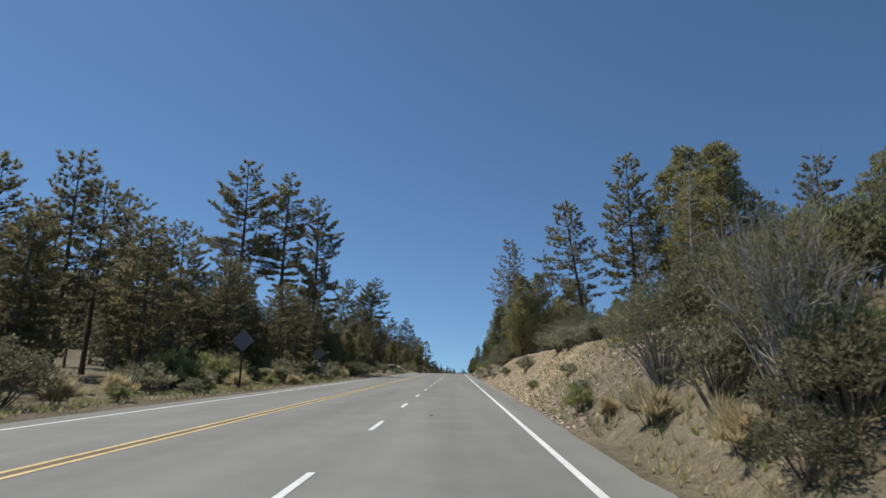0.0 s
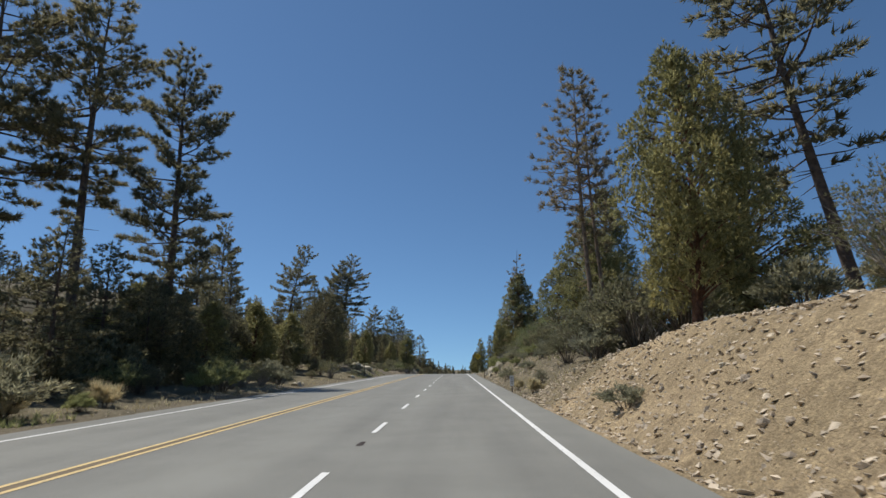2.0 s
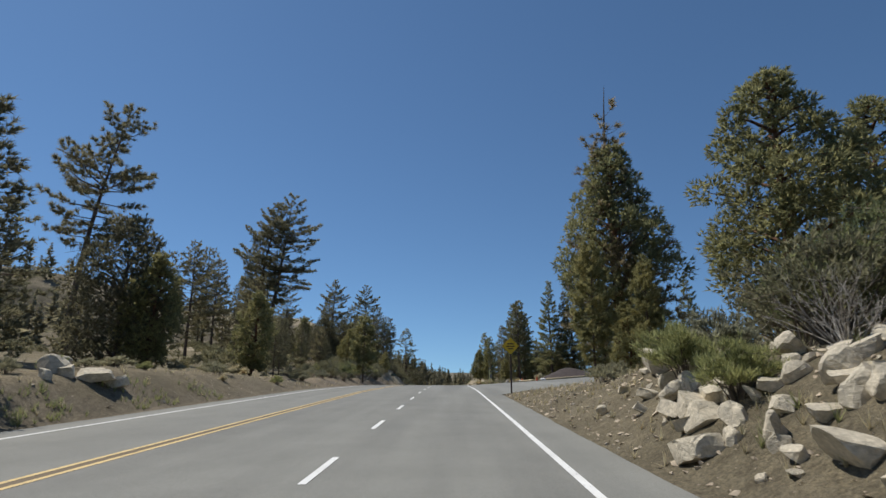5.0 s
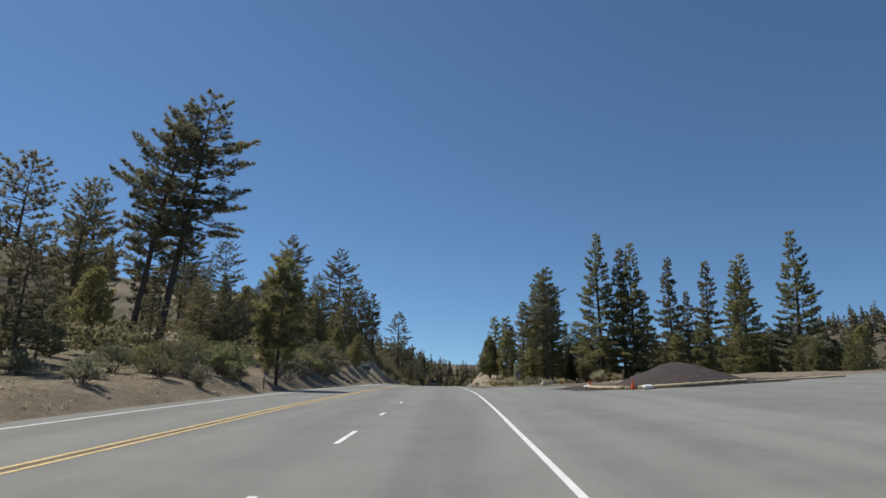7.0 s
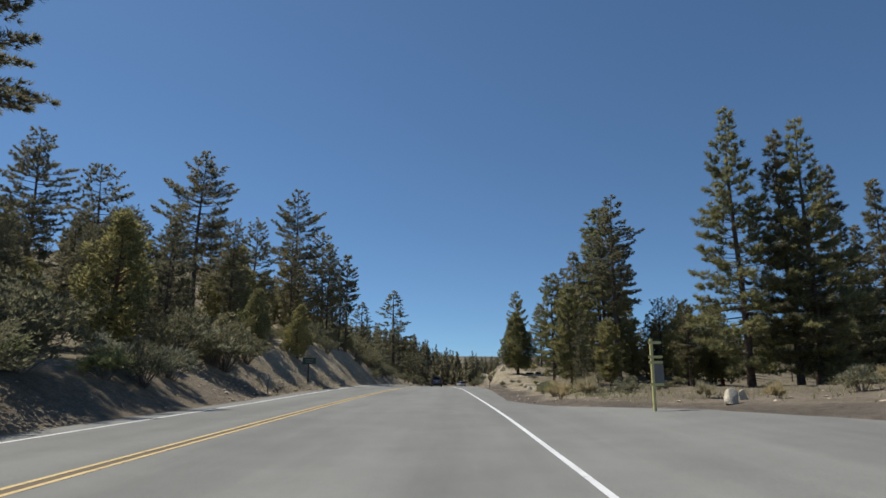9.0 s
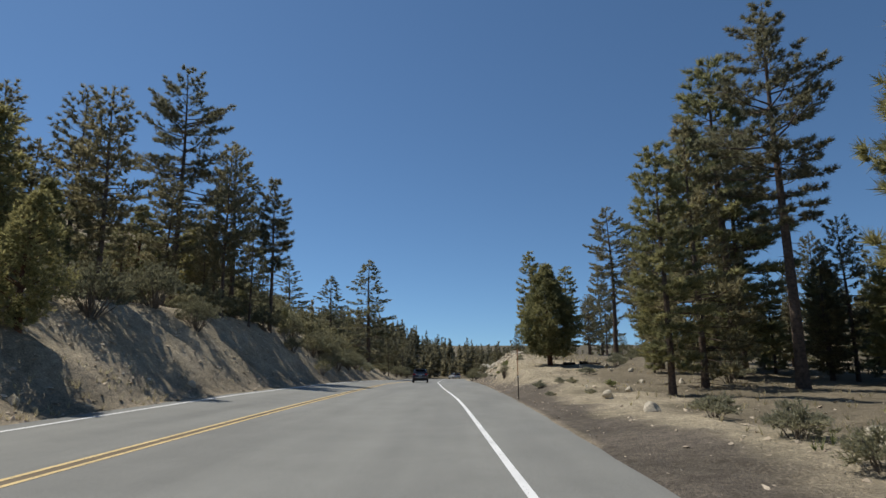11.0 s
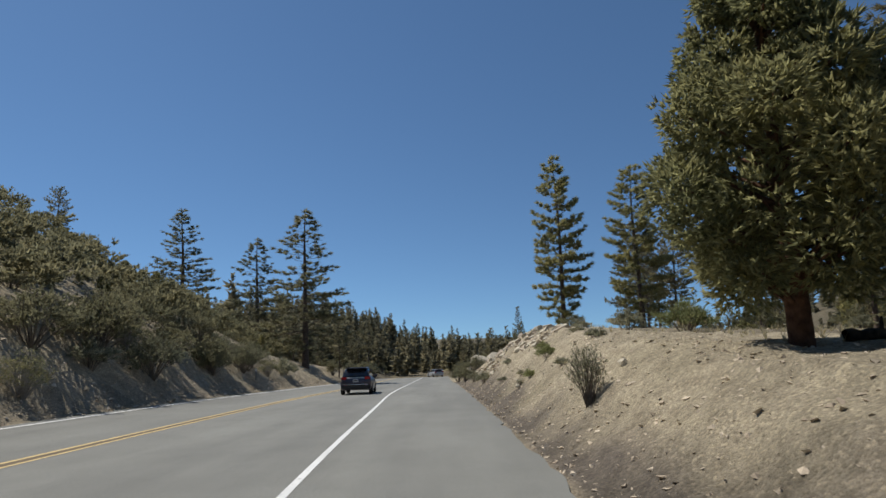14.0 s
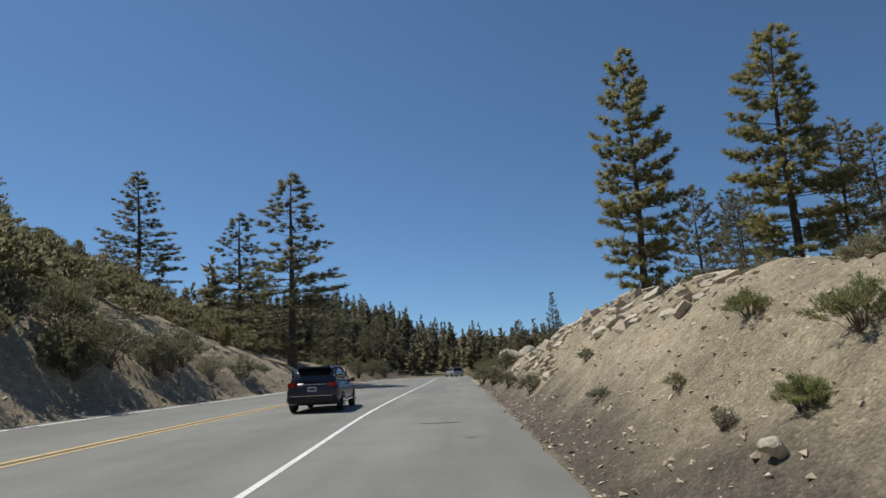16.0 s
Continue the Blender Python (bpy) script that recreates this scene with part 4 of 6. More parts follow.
# ---- trees on the downhill side ----
for args in (
    ("pine_mid", 18.9, 58.8, 25.0), ("juniper_tall", 22.5, 46.0, 21.0, 1.1), ("juniper_tall", 23.7, 55.3, 24.5),
    ("pine_mid", 42.7, 63.6, 27.0), ("juniper_broad", 6.8, 59.3, 11.2, 0.74), 
    ("juniper_broad", 8.6, 79.5, 11.0, 0.88), ("juniper_tall", 13.4, 91.5, 17.0, 0.82), ("juniper_tall", 10.8, 137.0, 16.4, 1.05), ("dying_fir", 10.75, 137.2, 21.2, 1.1),
    ("juniper_tall", 15.2, 125.6, 15.4, 1.15), ("juniper_tall", 21.2, 127.5, 15.0), ("juniper_oval", 19.6, 111.8, 13.4),
    ("pine_full", 15.6, 234.0, 16.8, 1.2), ("pine_tall", 17.4, 236.5, 14.0), ("pine_column", 19.4, 211.0, 18.2),
    ("pine_column_b", 22.2, 210.1, 16.0), ("pine_column", 23.3, 209.3, 16.6), ("pine_column_b", 32.4, 220.1, 16.7), ("pine_column_b", 40.3, 225.6, 17.4),
    ("pine_column", 49.6, 217.6, 20.5), ("pine_column", 38.2, 212.0, 15.0), ("pine_column", 43.6, 220.5, 17.5), ("pine_column_b", 27.0, 216.0, 11.0),
    ("pine_column_b", 35.5, 222.0, 12.0), ("pine_full", 10.5, 280.0, 12.1, 1.1), ("pine_tall", 16.4, 260.2, 13.8, 1.2), ("pine_mid", 17.5, 254.0, 10.2), ("pine_mid", 14.2, 241.5, 8.9, 1.2),
    ("pine_full", 8.3, 224.6, 8.0, 1.1), ("pine_tall", 15.0, 227.0, 16.3, 1.05), ("fir_thick", 11.4, 228.6, 10.8), ("pine_column", 16.7, 240.0, 14.9, 1.3),
    ("pine_young", 6.9, 209.3, 5.1, 0.8), ("fir_thick", 7.1, 207.2, 3.4, 0.55), ("pine_full", 14.0, 272.5, 9.0, 1.25), ("pine_mid", 16.9, 273.8, 5.5),
    ("pine_open", 34.7, 294.7, 12.3), ("pine_mid", 30.2, 317.6, 13.9), ("pine_open", 26.9, 302.1, 9.5), ("fir_spire", 13.5, 326.6, 2.2), ("pine_open", 21.0, 290.0, 6.0),
):
    top(*args)
for args in (
    ("juniper_near", 7.05, 246.3, 7.9, 1.08), ("pine_young", 9.0, 127.0, 5.6, 0.75), ("pine_young", 6.3, 126.5, 6.6, 0.7), ("juniper_oval", 9.8, 133.0, 4.5),
    ("pine_young", 12.4, 238.0, 5.0), ("pine_young", 10.4, 213.0, 5.0), ("pine_mid", 21.0, 232.0, 9.0), ("fir_thick", 24.0, 228.0, 8.0), ("pine_young", 20.0, 222.0, 6.0),
    ("pine_mid", 21.0, 262.0, 9.0), ("pine_mid", 24.0, 254.0, 9.5), ("pine_column", 22.0, 247.0, 11.0), ("pine_mid", 27.0, 244.0, 10.0), ("dead_snag", 26.0, 66.0, 12.0), ("dead_snag", 17.0, 50.0, 11.0), ("dead_snag", 14.0, 108.0, 8.0),
):
    plant(*args)
for i in range(34):
    # young stand past the turnout
    plant(fill.choice(("pine_column", "pine_column_b", "pine_young", "pine_mid", "juniper_oval")), fill.uniform(18, 62), fill.uniform(214, 250), fill.uniform(4, 9))
for i in range(16):
    plant(fill.choice(("pine_column", "pine_mid", "pine_young")), fill.uniform(24, 60), fill.uniform(194, 214), fill.uniform(4, 8))
for i in range(16):
    plant(fill.choice(("juniper_tall", "pine_mid", "dead_snag", "juniper_broad")), fill.uniform(14, 34), 22 + i * 6 + fill.uniform(-2, 2), fill.uniform(6, 10.5))
for i in range(12):
    plant(fill.choice(("pine_mid", "juniper_oval", "pine_open")), fill.uniform(17, 40), 98 + i * 5, fill.uniform(5, 9))
for i in range(30):
    plant(fill.choice(("pine_mid", "pine_open", "juniper_oval", "pine_young")), fill.uniform(19, 60), 236 + i * 2.6, fill.uniform(3.5, 8))
for i in range(14):
    plant(fill.choice(("fir_spire", "pine_mid", "pine_open")), fill.uniform(6, 34), 318 + i * 7, fill.uniform(6, 10))

# ---- brush and bushes ----
bush = random.Random(9)
# tall brush at the start, close by on the bank
for x, y, h, k in ((4.4, 12.5, 2.4, "brush_thin"), (5.6, 10.0, 2.3, "brush_thin"), (7.2, 14.5, 2.3, "brush_thin"), (8.5, 18.5, 2.8, "brush_tall"),
                   (4.0, 9.0, 1.6, "twiggy_bush"), (9.5, 12.0, 2.6, "brush_tall"), (10.5, 22.0, 3.0, "brush_tall"), (7.0, 23.0, 1.6, "brush"), (12.0, 28.0, 3.0, "brush_thin"), (6.6, 18.5, 2.0, "brush_thin"), (8.0, 11.0, 2.2, "brush"), (3.5, 7.4, 0.6, "straw_clump"), (4.6, 7.0, 1.0, "rabbitbrush"), (3.4, 16.2, 0.8, "rabbitbrush"), (4.4, 22.5, 0.45, "sage_low"), (3.9, 18.0, 0.4, "sage_low"), (5.6, 28.5, 1.0, "sage"),
                   (6.2, 19.5, 1.1, "sage"), (6.8, 21.5, 1.2, "rabbitbrush"), (3.6, 11.0, 0.7, "straw_clump"), (3.4, 13.6, 0.5, "straw_clump"), (5.4, 11.8, 1.9, "brush"), (6.4, 13.6, 2.0, "brush"), (7.4, 11.6, 2.1, "green_bush"), (4.6, 9.6, 1.5, "brush"),
                   (8.0, 30.0, 1.4, "sage"), (6.8, 27.5, 1.3, "sage"), (9.0, 33.0, 1.6, "sage"), (6.2, 33.0, 1.1, "sage"), (7.4, 36.0, 1.3, "sage"),
                   (3.55, 27.3, 0.42, "green_bush"), (6.9, 29.5, 1.1, "sage"), (7.6, 31.5, 1.2, "sage"), (6.3, 35.0, 0.9, "sage"), (7.9, 26.0, 1.3, "sage"), (5.6, 31.0, 1.3, "sage"), (4.4, 36.5, 0.9, "sage"), (3.9, 46.0, 0.7, "sage"), (3.6, 56.0, 0.55, "sage_low"),
                   (8.0, 44.0, 1.0, "sage"), (9.5, 48.0, 1.1, "green_bush"), (8.6, 54.0, 0.9, "sage"), (7.2, 66.0, 3.4, "brush"), (6.4, 69.0, 3.2, "brush"), (8.4, 64.0, 3.6, "brush_tall"),
                   (6.2, 75.5, 2.0, "brush"), (7.0, 67.2, 2.6, "bare_bush"), (8.1, 66.2, 2.8, "bare_bush"), (6.2, 69.0, 1.9, "bare_bush"), (8.6, 70.0, 3.6, "brush_tall"), (5.6, 66.5, 1.4, "sage"), (4.0, 71.5, 0.9, "twiggy_bush"), (3.2, 74.5, 0.6, "straw_clump"), (3.3, 69.5, 0.6, "straw_clump"),
                   (4.6, 80.5, 0.6, "sage_low"), (5.8, 82.5, 0.8, "sage"), (3.5, 84.5, 0.85, "sage"), (6.0, 88.5, 1.0, "green_bush"), (7.2, 90.5, 1.3, "sage"), (8.0, 85.5, 1.6, "brush"), (7.0, 93.5, 0.9, "green_bush"),
                   (9.0, 88.0, 2.6, "brush"), (8.4, 96.5, 3.2, "brush"), (7.6, 101.0, 3.0, "green_tall"), (9.2, 104.5, 4.2, "green_tall"), (8.2, 107.5, 3.6, "green_tall"), (7.6, 103.0, 2.4, "bare_bush"), (8.6, 106.0, 2.8, "bare_bush"), (10.5, 100.0, 3.0, "green_tall"), (6.6, 104.5, 1.9, "brush_thin"),
                   (5.2, 96.5, 0.9, "sage"), (4.6, 99.5, 0.8, "rabbitbrush"), (3.7, 98.0, 0.7, "rabbitbrush"), (5.4, 109.0, 1.2, "bare_bush"), (7.0, 111.5, 2.4, "brush"), (9.4, 113.0, 3.2, "green_tall"), (7.4, 112.2, 2.4, "green_tall"), (9.8, 117.0, 2.8, "brush"),
                   (4.4, 110.2, 1.0, "rabbitbrush"), (4.6, 112.6, 1.3, "rabbitbrush"), (6.2, 114.5, 1.2, "sage"), (7.4, 120.0, 1.4, "green_bush"), (9.6, 123.0, 2.2, "brush"), (5.2, 121.0, 0.7, "sage_low"),
                   (11.5, 121.0, 2.6, "brush"), (13.0, 131.0, 2.4, "brush"), (8.4, 130.0, 1.0, "sage")):
    plant(k, x, y, h)
for x, y, h, w in ((4.1, 7.0, 2.9, 0.5), (4.7, 8.4, 2.3, 0.6), (6.0, 11.5, 1.9, 0.6)):
    plant("bare_bush", x, y, h, w)
for x, y, h, w in ((4.3, 7.3, 2.5, 0.7), (5.3, 9.0, 2.2, 0.8)):
    plant("brush_thin", x, y, h, w)
for i in range(30):
    # low growth on top of the bank
    y = 18 + i * 3.6 + bush.uniform(-1, 1)
    plant(bush.choice(("sage", "brush", "sage_low", "green_bush")), bush.uniform(9.5, 17), y, bush.uniform(0.7, 1.9))
for i in range(46):
    # thicket over the bank at the start
    y = bush.uniform(5, 25)
    plant(bush.choice(("brush_thin", "twiggy_bush", "twiggy_bush", "brush", "brush", "rabbitbrush", "sage")), bush.uniform(3.3 if y < 13 else 6.6, 9.8), y, bush.uniform(0.6, 1.7))
for x, y, h, k in ((8.6, 40.5, 2.2, "brush_thin"), (9.6, 43.5, 3.2, "brush_tall"), (8.9, 47.0, 2.8, "brush_thin"), (9.4, 50.5, 3.0, "brush"), (8.4, 53.5, 2.6, "brush_thin"), (10.5, 46.0, 3.2, "brush_tall"), (9.2, 37.0, 2.0, "brush_thin")):
    plant(k, x, y, h)
for i in range(24):
    # pale tufts over the grassy bank
    plant(bush.choice(("sage", "rabbitbrush", "sage", "twiggy_bush", "green_bush")), bush.uniform(4.4, 9.0), bush.uniform(84, 101), bush.uniform(0.5, 1.1))
for i in range(150):
    # brush over the hillside above the road
    y = bush.uniform(150, 300)
    plant(bush.choice(("brush", "brush_tall", "brush")), float(pave_l(y)) - bush.uniform(9, 52), y, bush.uniform(1.2, 3.0))
for i in range(40):
    # brush and sage on the bank across from the turnout
    y = bush.uniform(148, 206)
    plant(bush.choice(("brush", "green_bush", "sage", "brush_thin", "brush")), float(pave_l(y)) - bush.uniform(1.8, 9), y, bush.uniform(0.8, 2.2))
# uphill side: fringe of brush before the trees
for i in range(44):
    y = 3 + i * 2.35 + bush.uniform(-0.8, 0.8)
    plant(bush.choice(("green_bush", "brush", "sage", "rabbitbrush", "brush", "brush_thin")), bush.uniform(-17.5, -13.2), y, bush.uniform(0.7, 2.2))
for i in range(24):
    plant(bush.choice(("rabbitbrush", "rabbitbrush", "sage", "straw_clump")), bush.uniform(-13.4, -12.1), 4 + i * 2.6 + bush.uniform(-1, 1), bush.uniform(0.45, 0.9))
for i in range(26):
    plant(bush.choice(("brush", "brush_tall", "brush_tall", "brush")), bush.uniform(-24, -16.5), 8 + i * 3.8, bush.uniform(2.2, 4.2))
for i in range(22):
    plant(bush.choice(("sage_low", "sage", "rabbitbrush", "sage_low", "straw_clump")), bush.uniform(-19, -12), 108 + i * 2.0, bush.uniform(0.35, 0.8))
for x, y, h, k in ((-12.4, 164.5, 1.3, "twiggy_bush"), (-13.6, 163.0, 1.2, "brush"), (-14.6, 167.5, 2.6, "brush_thin"), (-15.5, 172.0, 1.6, "brush"), (-12.4, 179.6, 2.0, "bare_bush"), (-13.4, 181.2, 2.3, "bare_bush"),
                   (-12.6, 170.0, 0.8, "sage"), (-13.0, 185.5, 2.4, "brush"), (-14.5, 189.0, 3.2, "brush"), (-12.8, 193.5, 1.8, "brush"), (-17.0, 185.0, 3.0, "brush_tall"), (-16.0, 166.0, 1.4, "green_bush"),
                   (-18.0, 168.5, 1.6, "green_bush"), (-20.0, 163.0, 1.4, "green_bush"), (-15.0, 160.0, 1.0, "sage"), (-13.2, 157.0, 0.9, "sage"), (-14.8, 153.5, 1.1, "brush"), (-13.0, 149.0, 0.8, "sage"),
                   (-14.6, 205.0, 2.8, "brush"), (-16.0, 202.0, 3.0, "brush"), (-17.5, 209.0, 3.0, "brush"), (-14.8, 209.0, 2.2, "brush"), (-15.4, 224.0, 2.4, "brush"), (-16.4, 230.5, 2.6, "brush"), (-15.2, 233.0, 2.0, "brush"),
                   (-17.0, 237.5, 2.2, "brush"), (-18.4, 244.0, 2.0, "brush"), (-16.0, 254.5, 2.6, "brush_tall"), (-14.8, 257.5, 2.4, "brush"), (-14.6, 261.0, 2.6, "brush"), (-13.6, 264.0, 2.4, "brush"), (-15.2, 262.5, 2.6, "brush"), (-14.6, 267.5, 2.2, "brush"), (-15.6, 270.5, 2.4, "brush_tall"), (-13.9, 272.0, 1.6, "brush"), (-15.8, 266.0, 2.6, "brush"), (-14.3, 272.5, 2.4, "brush"), (-14.7, 275.2, 2.6, "brush_tall"), (-14.2, 278.4, 2.2, "brush"), (-15.6, 274.0, 2.8, "brush_tall"), (-14.9, 282.0, 2.2, "brush")):
    plant(k, x, y, h)
for i in range(130):
    # chaparral above the cut
    y = 252 + bush.uniform(0, 66)
    x = float(pave_l(y)) - bush.uniform(5.2, 27)
    plant(bush.choice(("brush", "brush", "brush_tall", "brush_thin", "juniper_oval")), x, y, bush.uniform(1.7, 3.3))
for i in range(9):
    y = 207 + i * 5.6 + bush.uniform(-1.5, 1.5)
    plant(bush.choice(("brush", "brush_thin", "brush_tall")), float(pave_l(y)) - bush.uniform(4.6, 6.5), y, bush.uniform(1.2, 2.2))
for i in range(20):
    y = bush.uniform(244, 284)
    plant(bush.choice(("brush", "brush", "brush_thin")), float(pave_l(y)) - bush.uniform(4.5, 11), y, bush.uniform(1.1, 2.3))
for i in range(10):
    y = 250 + i * 5.0 + bush.uniform(-0.8, 0.8)
    plant(bush.choice(("brush", "brush_thin", "sage")), float(pave_l(y)) - bush.uniform(1.3, 3.8), y, bush.uniform(0.7, 1.8))
for i in range(24):
    y = 206 + i * 2.4
    plant(bush.choice(("sage", "sage_low", "green_bush", "brush")), float(pave_l(y)) - bush.uniform(5.4, 9.5), y, bush.uniform(0.5, 1.3))
# downhill side past the turnout
for x, y, h, k in ((3.9, 230.8, 0.42, "sage"), (4.9, 230.6, 0.35, "sage"), (5.6, 231.0, 0.38, "sage"), (3.83, 227.3, 0.24, "sage_low"), (5.37, 226.1, 0.25, "sage_low"), (8.0, 237.5, 0.5, "sage_low"), (7.2, 229.5, 0.4, "rabbitbrush"),
                   (5.2, 207.0, 0.7, "rabbitbrush"), (5.8, 205.0, 0.6, "green_bush"), (4.8, 203.5, 0.9, "rabbitbrush"), (6.6, 203.0, 0.9, "straw_clump"), (7.2, 206.0, 0.8, "sage"),
                   (5.0, 209.2, 0.6, "sage"), (5.6, 212.0, 0.7, "sage"), (8.0, 212.0, 0.9, "rabbitbrush"), (9.0, 204.0, 1.0, "sage"), (4.6, 200.5, 0.8, "straw_clump"), (6.0, 216.0, 0.6, "sage_low"),
                   (4.5, 256.4, 0.5, "green_bush"), (3.83, 256.3, 0.36, "rabbitbrush"), (4.85, 259.0, 0.42, "green_bush"), (3.98, 259.6, 0.25, "sage"), (3.61, 257.4, 0.33, "twiggy_bush"), (4.35, 267.0, 0.35, "sage"), (4.42, 253.6, 0.28, "sage_low"), (6.2, 258.6, 0.4, "sage"), (5.6, 254.0, 0.35, "sage_low"),
                   (3.54, 262.4, 0.25, "sage_low"), (7.6, 263.5, 0.6, "sage"), (8.2, 268.0, 0.9, "brush"), (9.4, 262.0, 1.0, "sage"), (10.6, 258.5, 0.9, "straw_clump"), (9.2, 255.5, 1.2, "green_bush"),
                   (3.4, 272.5, 0.7, "sage"), (3.2, 280.0, 0.9, "brush"), (3.0, 290.0, 1.4, "brush"), (4.2, 294.0, 1.8, "brush"), (2.6, 300.0, 1.6, "brush"), (3.6, 306.0, 2.0, "brush"), (1.6, 312.0, 2.2, "brush"), (0.4, 320.0, 2.4, "brush_tall")):
    plant(k, x, y, h)
for i in range(26):
    plant(bush.choice(("sage", "brush", "rabbitbrush", "sage_low")), bush.uniform(9, 34), bush.uniform(196, 260), bush.uniform(0.5, 1.4))
for i in range(16):
    plant(bush.choice(("brush", "green_bush", "brush_tall")), bush.uniform(14, 40), bush.uniform(236, 270), bush.uniform(1.0, 2.2))
for i in range(10):
    plant(bush.choice(("sage", "rabbitbrush", "straw_clump")), bush.uniform(9, 24), bush.uniform(186, 196), bush.uniform(0.4, 1.0))
for i in range(24):
    y = 312 + i * 4.5
    plant(bush.choice(("brush", "brush_tall")), float(pave_l(y)) - bush.uniform(1, 6), y, bush.uniform(1.5, 3))
    plant(bush.choice(("brush", "brush_tall")), float(pave_r(y)) + bush.uniform(2.5, 8), y, bush.uniform(1.5, 3))
plant("twiggy_bush", 3.57, 247.44, 1.35, 0.62)
grow_all()

# ---- rocks ----
def rock_mesh(seed, mat, flat=0.75, rough=0.28, level=2):
    bm = bmesh.new()
    bmesh.ops.create_icosphere(bm, subdivisions=level, radius=0.5)
    rnd = random.Random(seed)
    off = Vector((rnd.uniform(0, 99), rnd.uniform(0, 99), rnd.uniform(0, 99)))
    # split faces: cut by a few planes, then roughened
    for _ in range(11):
        n = Vector((rnd.gauss(0, 1), rnd.gauss(0, 1), rnd.gauss(0, 0.8))).normalized()
        lim = rnd.uniform(0.15, 0.33)
        for v in bm.verts:
            d = v.co.dot(n)
            if d > lim:
                v.co -= n * (d - lim)
    for v in bm.verts:
        v.co *= 1.3
        v.co += v.co.normalized() * rough * 0.3 * noise.noise(v.co * 3 + off)
        v.co.z *= flat
    me = bpy.data.meshes.new("stone")
    bm.to_mesh(me)
    bm.free()
    me.materials.append(mat)
    return me


def slab_mesh(seed, mat):
    """A block split from a ledge: flat faces and sharp, uneven edges."""
    rnd = random.Random(seed)
    bm = bmesh.new()
    bmesh.ops.create_icosphere(bm, subdivisions=3, radius=0.8)
    planes = [(Vector((sx, sy, sz)), lim) for sx, sy, sz, lim in ((1, 0, 0, 0.5), (-1, 0, 0, 0.5), (0, 1, 0, 0.4), (0, -1, 0, 0.4), (0, 0, 1, 0.28), (0, 0, -1, 0.28))]
    planes += [(Vector((rnd.gauss(0, 1), rnd.gauss(0, 1), rnd.gauss(0, 0.6))), 0.42) for _ in range(4)]
    for n, lim in planes:
        n = (n.normalized() + Vector((rnd.gauss(0, 0.16), rnd.gauss(0, 0.16), rnd.gauss(0, 0.13)))).normalized()
        lim *= rnd.uniform(0.8, 1.15)
        for v in bm.verts:
            d = v.co.dot(n)
            if d > lim:
                v.co -= n * (d - lim)
    for v in bm.verts:
        v.co += Vector((rnd.gauss(0, 0.008), rnd.gauss(0, 0.008), rnd.gauss(0, 0.008)))
    me = bpy.data.meshes.new("slab")
    bm.to_mesh(me)
    bm.free()
    me.materials.append(mat)
    return me


def rock_pose(x, y, size, sx=1.0, sy=1.0, sink=0.25, rnd=random, z=None):
    zz = surf(x, y) if z is None else z
    return pose(x, y, zz + size * (0.36 - sink), rnd.uniform(-25, 25), rnd.uniform(-25, 25), rnd.uniform(0, 360)) @ Matrix.Diagonal((size * sx, size * sy, size, 1))


